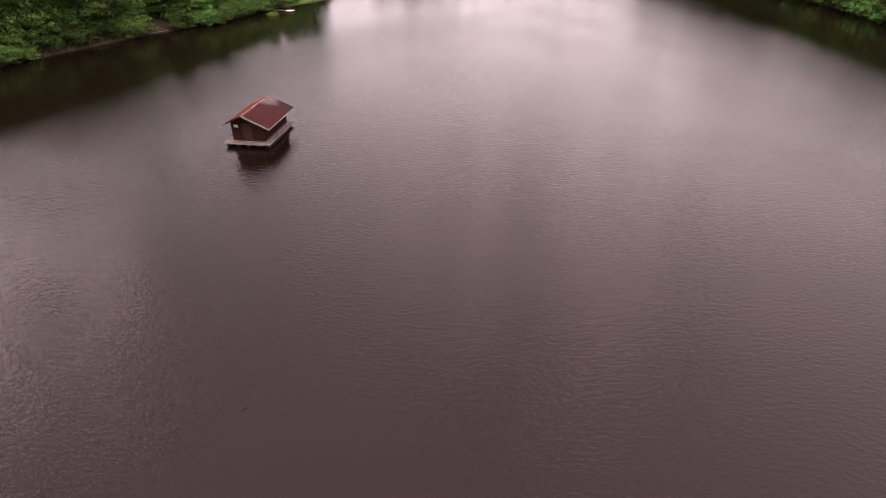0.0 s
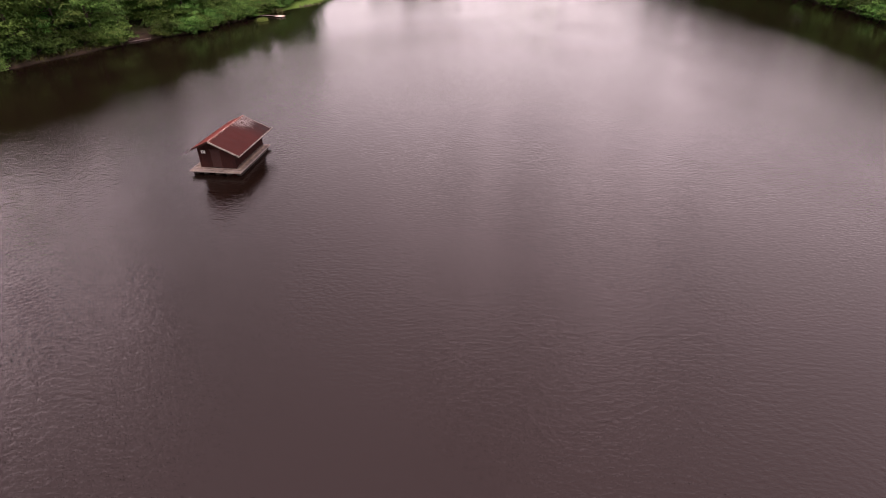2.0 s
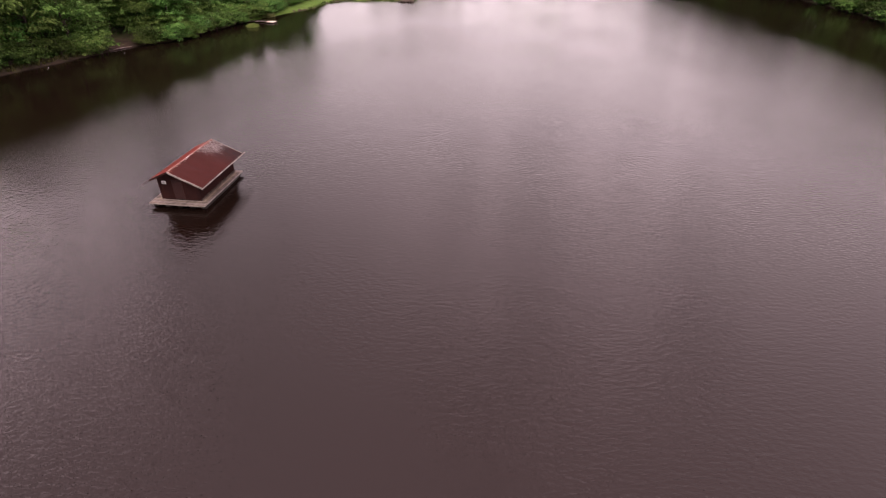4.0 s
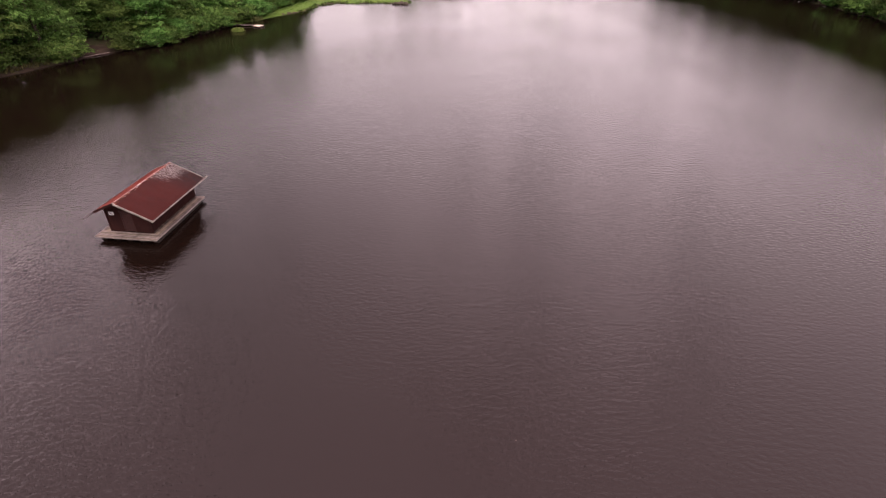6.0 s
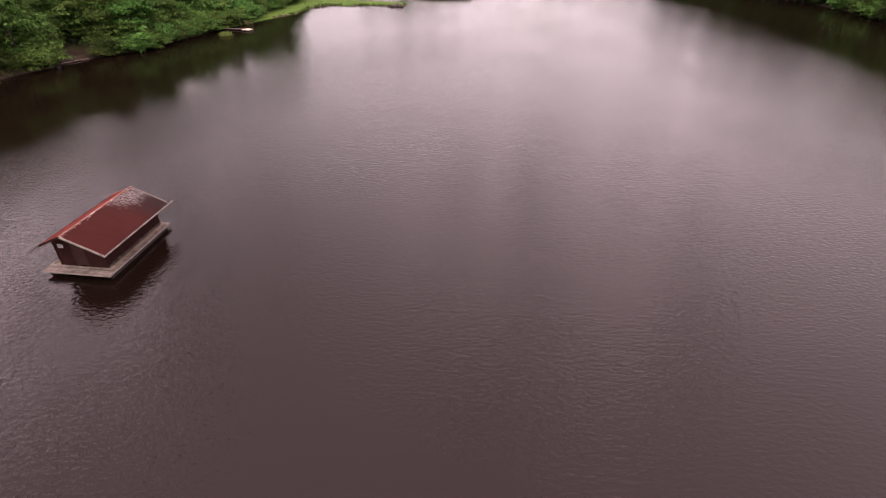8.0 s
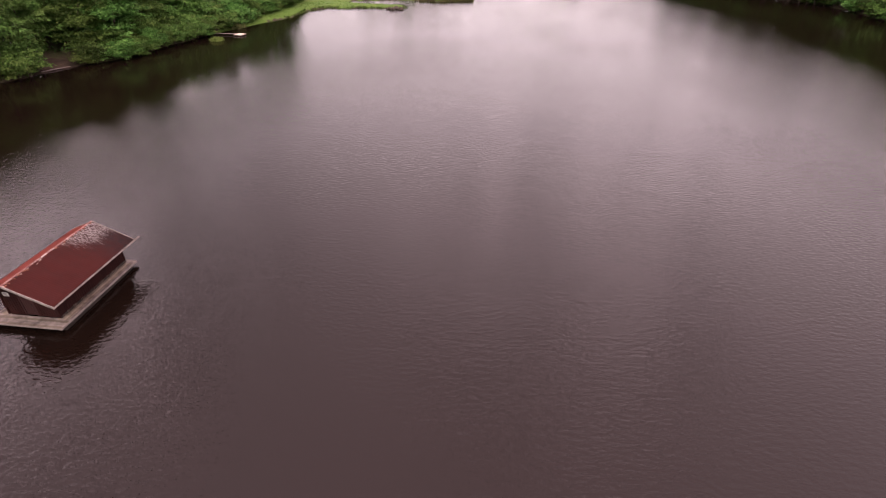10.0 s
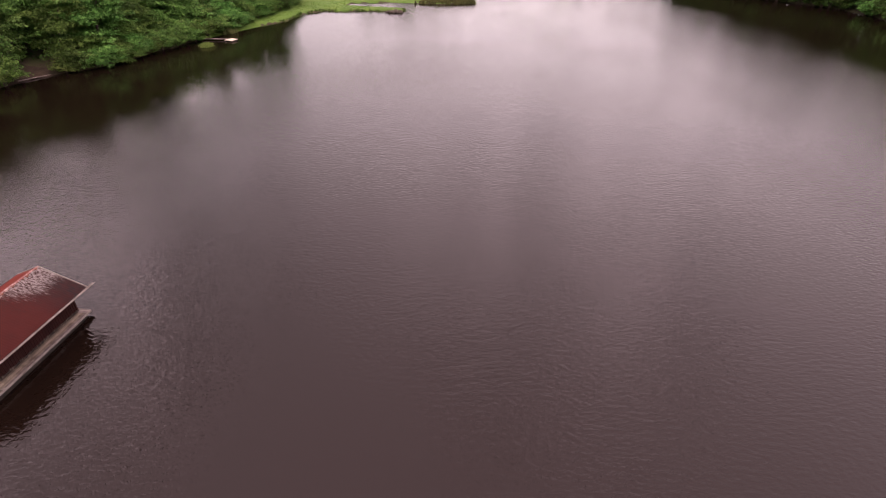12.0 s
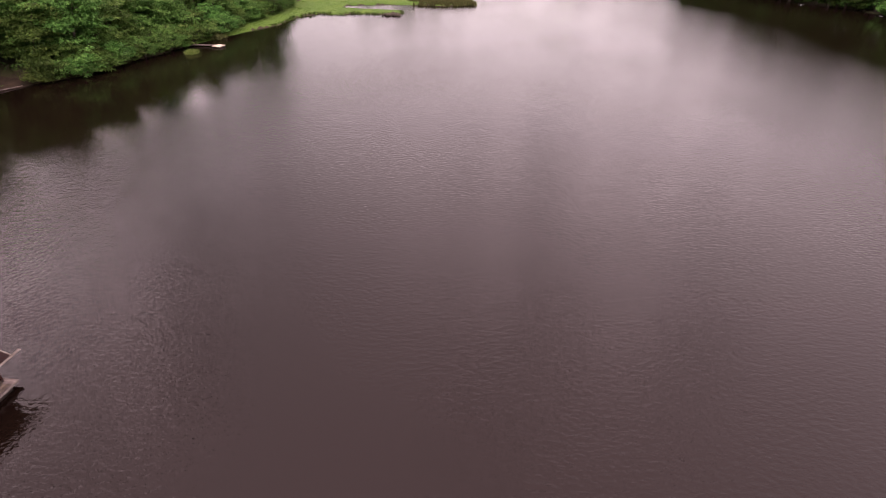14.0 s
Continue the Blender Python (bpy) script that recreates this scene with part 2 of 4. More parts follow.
M_SLAT = surface("brown_slats", [(0.3, (0.04, 0.03, 0.025)), (0.7, (0.13, 0.105, 0.085))], 2.5, 18.0, 0.85, 0.005, 0.3, (1, 1, 1), 0.4)
M_TRIM = surface("pale_trim", [(0.3, (0.13, 0.115, 0.1)), (0.7, (0.27, 0.245, 0.22))], 3.0, 25.0, 0.7, 0.003, 0.3)
M_DARKWOOD = surface("wet_timber", [(0.3, (0.012, 0.01, 0.008)), (0.7, (0.035, 0.028, 0.022))], 2.0, 20.0, 0.6, 0.01)
M_SIGN = surface("white_sign", [(0.3, (0.6, 0.6, 0.58)), (0.7, (0.75, 0.75, 0.73))], 4.0, 30.0, 0.5, 0.001)
M_INK = surface("sign_ink", [(0.3, (0.03, 0.03, 0.03)), (0.7, (0.06, 0.06, 0.06))], 4.0, 30.0, 0.6, 0.001)
M_GUTTER = surface("dull_zinc", [(0.3, (0.05, 0.046, 0.045)), (0.7, (0.11, 0.1, 0.1))], 3.0, 30.0, 0.5, 0.002, 0.5)
M_JETTY = surface("fresh_planks", [(0.3, (0.48, 0.42, 0.32)), (0.7, (0.66, 0.6, 0.48))], 1.5, 18.0, 0.7, 0.004, vary=0.12)


# ---- mesh helpers ----
def part(name, bm, mat, parent=None, label="", smooth=False):
    me = bpy.data.meshes.new(name)
    bm.to_mesh(me)
    bm.free()
    for m in (mat if isinstance(mat, (list, tuple)) else [mat]):
        me.materials.append(m)
    if smooth:
        me.polygons.foreach_set("use_smooth", [True] * len(me.polygons))
    ob = new(name, me)
    if parent is not None:
        ob.parent = parent
    if label:
        tagged(ob, label)
    return ob


def raw(name, verts, faces, mat, parent=None, smooth=False):
    me = bpy.data.meshes.new(name)
    me.from_pydata(verts, [], faces)
    me.materials.append(mat)
    if smooth:
        me.polygons.foreach_set("use_smooth", [True] * len(me.polygons))
    me.update()
    ob = new(name, me)
    if parent is not None:
        ob.parent = parent
    return ob


def box(bm, x0, x1, y0, y1, z0, z1, bevel=0.0):
    r = bmesh.ops.create_cube(bm, size=1.0)
    vs = r["verts"]
    for v in vs:
        v.co = Vector((x0 + (v.co.x + 0.5) * (x1 - x0), y0 + (v.co.y + 0.5) * (y1 - y0), z0 + (v.co.z + 0.5) * (z1 - z0)))
    if bevel:
        es = list({e for v in vs for e in v.link_edges})
        bmesh.ops.bevel(bm, geom=es, offset=bevel, segments=1, affect="EDGES")
    return vs


def tube(verts, faces, pts, radii, sides=6):
    """Appends a tapered tube along pts to the lists verts and faces."""
    base = len(verts)
    for i, (p, r) in enumerate(zip(pts, radii)):
        d = (pts[min(i + 1, len(pts) - 1)] - pts[max(i - 1, 0)]).normalized()
        a = d.orthogonal().normalized()
        b = d.cross(a)
        for k in range(sides):
            t = 2 * math.pi * k / sides
            verts.append(p + (a * math.cos(t) + b * math.sin(t)) * r)
    for i in range(len(pts) - 1):
        for k in range(sides):
            k2 = (k + 1) % sides
            faces.append((base + i * sides + k, base + i * sides + k2, base + (i + 1) * sides + k2, base + (i + 1) * sides + k))
    faces.append(tuple(base + (len(pts) - 1) * sides + k for k in range(sides)))
    faces.append(tuple(base + k for k in reversed(range(sides))))


# ---- the lake and the ground ----
SHORE = [(-78, -70), (-76, 10), (-67, 50), (-62, 66), (-58.2, 74.5), (-56, 80), (-53.4, 87.5), (-48.6, 93.5), (-46.6, 101.5), (-43.9, 109),
         (-41.5, 116), (-38.1, 124), (-34.9, 129.3), (-34.2, 137), (-30.8, 141.5), (-27, 140.3), (-23.4, 142.3), (-18.5, 141.9), (-13.8, 143),
         (-14.6, 146.6), (-20, 148.0), (-27.5, 149), (-27.5, 152.6), (-19, 154.2), (-13.8, 154.2), (-5.5, 153.4), (0.8, 155.5), (-1, 162), (-12, 190),
         (0, 262), (48, 268), (60, 215), (69, 180), (74.7, 168.7), (79, 163), (83.6, 157.5), (85.4, 149), (84.6, 141), (86, 135), (85, 126), (84.6, 118),
         (83, 110), (84, 80), (86, 30), (78, -30), (50, -85), (-30, -100)]


def shore_distance(x, y):
    """Signed distance to the shoreline, positive on land. Arrays in, arrays out."""
    x, y = np.asarray(x, float), np.asarray(y, float)
    best = np.full(x.shape, 1e9)
    inside = np.zeros(x.shape, bool)
    n = len(SHORE)
    for i in range(n):
        (ax, ay), (bx, by) = SHORE[i], SHORE[(i + 1) % n]
        dx, dy = bx - ax, by - ay
        t = np.clip(((x - ax) * dx + (y - ay) * dy) / (dx * dx + dy * dy), 0, 1)
        best = np.minimum(best, np.hypot(x - ax - t * dx, y - ay - t * dy))
        cross = ((ay > y) != (by > y)) & (x < (bx - ax) * (y - ay) / (by - ay + 1e-12) + ax)
        inside ^= cross
    return np.where(inside, -best, best)


def wobble(x, y):
    return (np.sin(x * 0.9 + 1.3 * np.sin(y * 0.7)) + np.sin(y * 1.1 + 1.7 * np.sin(x * 0.6)) + 0.6 * np.sin(x * 2.3 + y * 1.9)) / 2.6


def meadow_at(x, y):
    """Where the shore is grass: the tongue of land and the open strip before the wood."""
    edge = -43.0 + 0.09 * (y - 115)
    return (y > 112.5) & (x > edge) & (x < 40)


def ground_height(x, y):
    d = shore_distance(x, y) + 0.35 * wobble(x, y)
    meadow = meadow_at(x, y)
    land = 0.28 * (1 - np.exp(-np.maximum(d, 0) / 0.5)) + np.where(meadow, 0.02, 0.15) * np.clip(d, 0, 90) + 0.08 * wobble(x * 0.5, y * 0.5)
    return np.where(d > 0, np.maximum(land, 0.03), np.maximum(-0.35 * -d, -2.5) - 0.02)


def graded(stops):
    out = []
    for a, b, step in stops:
        out += list(np.arange(a, b, step))
    return np.array(out + [stops[-1][1]])


def build_ground():
    far = [150, 190, 260, 380, 600, 1000, 1700, 3000]
    xs = np.concatenate([[-f for f in far[::-1]], graded([(-110, -72, 3), (-72, 8, 0.8), (8, 76, 3), (76, 96, 1.2), (96, 120, 3)]), far])
    ys = np.concatenate([[-f for f in far[::-1]], graded([(-120, 60, 4), (60, 158, 0.8), (158, 176, 1.5), (176, 300, 4)]), [f + 170 for f in far]])
    X, Y = np.meshgrid(xs, ys)
    Z = ground_height(X, Y)
    nx, ny = len(xs), len(ys)
    verts = np.stack([X, Y, Z], -1).reshape(-1, 3)
    idx = np.arange(nx * ny).reshape(ny, nx)
    faces = np.stack([idx[:-1, :-1], idx[:-1, 1:], idx[1:, 1:], idx[1:, :-1]], -1).reshape(-1, 4)
    ob = raw("ground", verts.tolist(), faces.tolist(), M_SOIL, smooth=True)
    ob.data.materials.append(M_GRASS_GROUND)
    ob.data.materials.append(M_BANK)
    c = verts[faces].mean(1)
    d = shore_distance(c[:, 0], c[:, 1])
    slot = np.where(meadow_at(c[:, 0], c[:, 1]), 1, 0)
    bare = (np.hypot(c[:, 0] + 55.2, c[:, 1] - 86.6) < 3.4) | ((d < 0.4) & (c[:, 1] > 66) & (c[:, 1] < 82) & (c[:, 0] < -50))
    slot = np.where(bare & (slot == 0), 2, slot)
    slot = np.where((slot == 1) & (d < 0.3) & (c[:, 1] > 124), 0, slot)       # muddy edge of the grass
    ob.data.polygons.foreach_set("material_index", slot.astype(int).tolist())
    tagged(ob, "lake bed, wooded banks and grassy tongue of land", "ground", kind="structure")


build_ground()


def build_water():
    """The lake's surface; "wind" is how far the ripples reach: little near the sheltering shore."""
    xs, ys = np.linspace(-200, 200, 101), np.linspace(-200, 300, 126)
    X, Y = np.meshgrid(xs, ys)
    idx = np.arange(X.size).reshape(X.shape)
    faces = np.stack([idx[:-1, :-1], idx[:-1, 1:], idx[1:, 1:], idx[1:, :-1]], -1).reshape(-1, 4)
    ob = raw("water", np.stack([X, Y, X * 0], -1).reshape(-1, 3).tolist(), faces.tolist(), M_WATER)
    d = -shore_distance(X, Y).ravel()
    t = np.clip((d - 15) / 22, 0, 1)
    wind = 0.12 + 0.88 * t * t * (3 - 2 * t)
    a, b = np.clip((d - 19) / 11, 0, 1), np.clip((d - 32) / 18, 0, 1)
    gust = a * a * (3 - 2 * a) * (1 - b * b * (3 - 2 * b))
    # open water before the tongue of land: no shelter and no gusts
    u = np.clip((X.ravel() + 34) / 16, 0, 1) * np.clip((60 - X.ravel()) / 25, 0, 1) * np.clip((Y.ravel() - 92) / 26, 0, 1)
    gust = gust * (1 - u)
    wind = np.maximum(wind, 0.75 * u)
    for name, field in (("wind", wind), ("gust", gust)):
        ob.data.attributes.new(name, "FLOAT", "POINT").data.foreach_set("value", field.astype(np.float32))
    return ob


water = build_water()
tagged(water, "dark brown lake water with fine wind ripples", "water", kind="structure")


# ---- the floating house ----
def build_house():
    home = new("floating_house")
    home.matrix_world = pose(-19.62, 37.64, 0, -0.8, 0, -2.4)
    tagged(home, "dark red wooden hut with gable roof on a plank raft", "floating house")
    DW, D0, D1, DZ = 2.1, 0.05, 6.36, 0.4      # deck half width, ends, top
    WW, W0, W1 = 1.47, 0.84, 6.2                 # walls
    RZ, R1 = 2.97, 6.5                          # ridge height, roof length
    EAVE = {1: (2.33, 1.88), -1: (1.5, 2.293)}   # the eaves' distance and height: the roof reaches further out on one side
    SLOPE = {k: (RZ - z) / w for k, (w, z) in EAVE.items()}

    # raft: floats under the deck
    for x in (-1.85, -0.95, 0.0, 0.95, 1.85):
        v, f = [], []
        tube(v, f, [Vector((x, D0 + 0.3, 0.06)), Vector((x, 3.0, 0.1)), Vector((x, D1 - 0.3, 0.16))], [0.19, 0.2, 0.19], 10)
        raw("float_log", v, f, M_DARKWOOD, home, True)
    for y in (D0 + 0.35, 1.9, 4.1, D1 - 0.4):
        bm = bmesh.new()
        box(bm, -DW + 0.08, DW - 0.08, y - 0.06, y + 0.06, 0.16, DZ - 0.045, 0.008)
        part("cross_beam", bm, M_DARKWOOD, home)

    def plank(x0, x1, y0, y1, mat, z1=DZ, t=0.04):
        bm = bmesh.new()
        dz = random.uniform(-0.006, 0.006)
        box(bm, x0, x1, y0, y1, z1 - t + dz, z1 + dz, 0.006)
        part("deck_plank", bm, mat, home)

    rnd = random.Random(4)
    for k in range(6):      # across both ends
        w = 0.15
        y = D0 + k * w
        if y < W0 - 0.05:
            plank(-DW + rnd.uniform(-0.06, 0.03), DW, y + 0.006, y + w - 0.006, M_DECK if k % 3 else M_OLIVE)
    y_in = D0 + 5 * 0.15
    for k in range(2):
        y = D1 - (k + 1) * 0.15
        plank(-DW, DW, y + 0.006, y + 0.144, M_DECK)
    for side in (-1, 1):
        for k in range(5):
            x = DW - (k + 1) * 0.145
            a, b = sorted((side * (x + 0.006), side * (x + 0.139)))
            plank(a, b, y_in - 0.13, D1 - 0.31, M_DECK if k == 0 else M_OLIVE)
    for side in (-1, 1):     # edge boards
        bm = bmesh.new()
        a, b = sorted((side * (DW + 0.003), side * (DW + 0.04)))
        box(bm, a, b, D0, D1, DZ - 0.09, DZ + 0.015, 0.006)
        part("edge_board", bm, M_TRIM, home)
    bm = bmesh.new()
    box(bm, -DW - 0.02, DW + 0.045, D0 - 0.04, D0 - 0.003, DZ - 0.09, DZ + 0.012, 0.006)
    part("edge_board", bm, M_TRIM, home)
    bm = bmesh.new()
    box(bm, -DW, DW, D1 + 0.003, D1 + 0.04, DZ - 0.12, DZ + 0.01, 0.006)
    part("edge_board", bm, M_TRIM, home)

    # walls of upright boards with battens
    def roof_z(x):
        return RZ - abs(x) * SLOPE[1 if x > 0 else -1] - 0.09

    def gable(y, out, hole=None):
        bm = bmesh.new()
        n = 20
        w = 2 * WW / n
        for i in range(n):
            x0 = -WW + i * w
            x1 = x0 + w - 0.012
            if hole and x1 > hole[0] and x0 < hole[1]:
                z0 = hole[2]
            else:
                z0 = DZ
            vs = box(bm, x0, x1, min(y, y - out * 0.03), max(y, y - out * 0.03), z0, 1)
            for v in vs:
                if v.co.z > 0.999:
                    v.co.z = roof_z(v.co.x)
            box(bm, x1 - 0.012, x1 + 0.024, min(y, y + out * 0.014), max(y, y + out * 0.014), z0, roof_z(x1) - 0.03)
        for a, b in ((-WW + 0.04, -0.004), (0.004, WW - 0.04)):      # lining behind the joints
            vs = box(bm, a, b, min(y - out * 0.034, y - out * 0.06), max(y - out * 0.034, y - out * 0.06), hole[2] if hole else DZ, 1)
            for v in vs:
                if v.co.z > 0.99 and v.co.z < 1.001:
                    v.co.z = roof_z(v.co.x) - 0.01
        return bm

    DOOR = (-0.45, 0.27, DZ + 1.5)
    part("wall", gable(W0, -1, DOOR), M_WALL, home, "gable wall of dark red upright boards")
    part("wall", gable(W1, 1), M_WALL, home)
    for side in (-1, 1):
        bm = bmesh.new()
        n = 36
        w = (W1 - W0) / n
        top = roof_z(side * WW)
        for i in range(n):
            y0 = W0 + i * w
            a, b = sorted((side * WW, side * (WW - 0.03)))
            box(bm, a, b, y0 + 0.032 if i == 0 else y0, y0 + w - 0.012, DZ, top)
            a, b = sorted((side * (WW + 0.001), side * (WW + 0.018)))
            box(bm, a, b, y0 + w - 0.024, y0 + w + 0.012, DZ + 0.02, top - 0.02)
        part("wall", bm, M_WALL, home)
        # weathered slats along the foot of the wall
        for i in range(46):
            y0 = W0 + 0.05 + i * (W1 - W0 - 0.1) / 46
            a, b = sorted((side * (WW + 0.08), side * (WW + 0.1)))
            if rnd.random() < 0.22:
                continue
            bm = bmesh.new()
            box(bm, a, b, y0, y0 + rnd.uniform(0.045, 0.09), DZ + 0.01, DZ + rnd.uniform(0.07, 0.2))
            part("slat", bm, M_SLAT, home)
        bm = bmesh.new()       # sill beam
        a, b = sorted((side * (WW + 0.02), side * (WW + 0.075)))
        box(bm, a, b, W0 - 0.02, W1 + 0.02, DZ, DZ + 0.1, 0.008)
        part("sill_beam", bm, M_DARKWOOD, home)
    for x in (-WW, WW):
        for y in (W0, W1):
            bm = bmesh.new()
            box(bm, x - 0.05, x + 0.05, y - 0.05, y + 0.05, DZ + 0.001, roof_z(1.06 * x) - 0.01, 0.006)
            part("corner_post", bm, M_WALL, home)

    # door
    bm = bmesh.new()
    for i in range(5):
        w = (DOOR[1] - DOOR[0] - 0.08) / 5
        x0 = DOOR[0] + 0.04 + i * w
        box(bm, x0, x0 + w - 0.008, W0 + 0.0, W0 + 0.03, DZ + 0.04, DOOR[2] - 0.04, 0.003)
    for z in (DZ + 0.2, DOOR[2] - 0.28):
        box(bm, DOOR[0] + 0.06, DOOR[1] - 0.06, W0 - 0.022, W0 - 0.002, z, z + 0.1, 0.004)
    door = part("door", bm, M_DOOR, home, "plank door of paler red boards")
    bm = bmesh.new()
    box(bm, DOOR[1] - 0.17, DOOR[1] - 0.13, W0 - 0.06, W0 - 0.04, DZ + 0.65, DZ + 0.8, 0.006)
    box(bm, DOOR[1] - 0.16, DOOR[1] - 0.14, W0 - 0.05, W0, DZ + 0.66, DZ + 0.68)
    box(bm, DOOR[1] - 0.16, DOOR[1] - 0.14, W0 - 0.05, W0, DZ + 0.77, DZ + 0.79)
    part("door_handle", bm, M_DARKWOOD, door, "dark metal pull handle")
    for a, b, z0, z1 in ((DOOR[0] - 0.03, DOOR[0] + 0.04, DZ, DOOR[2]), (DOOR[1] - 0.04, DOOR[1] + 0.03, DZ, DOOR[2]), (DOOR[0] - 0.1, DOOR[1] + 0.1, DOOR[2], DOOR[2] + 0.08)):
        bm = bmesh.new()
        box(bm, a, b, W0 - 0.03, W0 + 0.02, z0, z1, 0.005)
        part("door_frame", bm, M_DOOR, home)
    # sign with unreadable lines
    bm = bmesh.new()
    box(bm, -1.24, -0.9, W0 - 0.034, W0 - 0.017, 1.62, 1.86, 0.004)
    sign = part("sign", bm, M_SIGN, home, "small white notice board")
    for k, (a, b) in enumerate(((-1.2, -0.95), (-1.2, -1.01), (-1.2, -0.98))):
        bm = bmesh.new()
        z = 1.8 - k * 0.06
        box(bm, a, b, W0 - 0.037, W0 - 0.0345, z - 0.012, z + 0.012)
        part("text_bar", bm, M_INK, sign)

    # roof
    th = 0.05
    for side in (-1, 1):
        EW, EZ = EAVE[side]
        slope = SLOPE[side]
        bm = bmesh.new()
        nx, ny = 4, 200
        top = []
        for j in range(ny + 1):
            row = []
            for i in range(nx + 1):
                x = EW * i / nx
                sag = 0.012 * noise.noise((x * 1.3 * side, j * 0.06, 3.1)) + 0.0012 * math.sin(2 * math.pi * j / 4)
                row.append(bm.verts.new((side * x, R1 * j / ny, RZ - slope * x + sag)))
            top.append(row)
        for j in range(ny):
            for i in range(nx):
                q = [top[j][i], top[j][i + 1], top[j + 1][i + 1], top[j + 1][i]]
                bm.faces.new(q if side > 0 else q[::-1])
        r = bmesh.ops.solidify(bm, geom=bm.faces[:], thickness=th)
        bmesh.ops.recalc_face_normals(bm, faces=bm.faces[:])
        part("roof_slope", bm, M_ROOF if side > 0 else M_ROOF_SHEEN, home, "dark red roof sheet, worn pale near the ridge" if side > 0 else "red roof sheet, coloured brighter for the sky's sheen on it")
        # boards on the gable edges
        for y in (-0.045, R1 + 0.003):
            bm = bmesh.new()
            vs = box(bm, 0, 1, y, y + 0.042, 0, 1)
            for v in vs:
                x = v.co.x * (EW + 0.03)
                v.co = Vector((side * x, v.co.y, RZ - slope * x + (0.03 if v.co.z > 0.5 else -0.12)))
            bmesh.ops.recalc_face_normals(bm, faces=bm.faces[:])
            part("bargeboard", bm, M_TRIM if side > 0 or y > 1 else M_WALL, home)
        # gutter, longer than the roof
        v, f = [], []
        n = 7
        y0, y1 = (-0.02, R1 + 0.45) if side > 0 else (-0.85, R1 + 0.05)
        for y in (y0, y1):
            for k in range(n):
                a = math.pi * k / (n - 1)
                for rr in ((0.06, 0.05) if side > 0 else (0.085, 0.07)):
                    v.append((side * (EW + 0.05) + rr * math.cos(a), y, EZ - 0.03 - rr * math.sin(a)))
        m2 = 2 * n
        for k in range(n - 1):
            a, b = 2 * k, 2 * k + 2
            f.append((a, b, b + m2, a + m2))
            f.append((a + 1, a + 1 + m2, b + 1 + m2, b + 1))
            f.append((a, a + 1, b + 1, b))
            f.append((a + m2, b + m2, b + 1 + m2, a + 1 + m2))
        f.append((0, m2, m2 + 1, 1))
        e = 2 * (n - 1)
        f.append((e, e + 1, e + 1 + m2, e + m2))
        raw("gutter", v, f, M_GUTTER if side < 0 else M_TRIM, home)
        for k in range(7):      # rafters under the eaves
            y = 0.25 + k * (R1 - 0.5) / 6
            bm = bmesh.new()
            vs = box(bm, 0, 1, y - 0.03, y + 0.03, 0, 1)
            for v_ in vs:
                x = WW - 0.2 + v_.co.x * (EW - WW + 0.17)
                v_.co = Vector((side * x, v_.co.y, RZ - slope * x - th - 0.014 - (0.08 if v_.co.z < 0.5 else 0)))
            bmesh.ops.recalc_face_normals(bm, faces=bm.faces[:])
            part("rafter", bm, M_WALL, home)
    # ridge cap
    bm = bmesh.new()
    for side in (-1, 1):
        vs = box(bm, 0, 1, -0.03, R1 + 0.03, 0, 1)
        for v in vs:
            x = v.co.x * 0.06
            v.co = Vector((side * x, v.co.y, RZ - SLOPE[side] * x + (0.035 if v.co.z > 0.5 else 0.015)))
    bmesh.ops.recalc_face_normals(bm, faces=bm.faces[:])
    ridge = part("ridge_cap", bm, M_RIDGE, home, "pale weathered ridge strip with orange lichen")
    # cushions of moss and lichen sitting on the ridge strip and creeping down from it
    for k in range(110):
        y = R1 * (rnd.random() ** 0.9)
        side = 1 if rnd.random() < 0.7 else -1
        x = abs(rnd.gauss(0, 0.09))
        bm = bmesh.new()
        bmesh.ops.create_icosphere(bm, subdivisions=1, radius=1.0)
        sx, sy, sz = rnd.uniform(0.02, 0.06), rnd.uniform(0.03, 0.1), rnd.uniform(0.005, 0.014)
        for v in bm.verts:
            lump = 1 + 0.3 * noise.noise(v.co * 1.7 + Vector((k, 0, 5)))
            px = x + v.co.x * sx * lump
            v.co = Vector((side * px, y + v.co.y * sy * lump, RZ + 0.026 - SLOPE[side] * abs(px) + v.co.z * sz))
        part("lichen", bm, M_LICHEN if k % 3 else M_LICHEN_PALE, ridge)


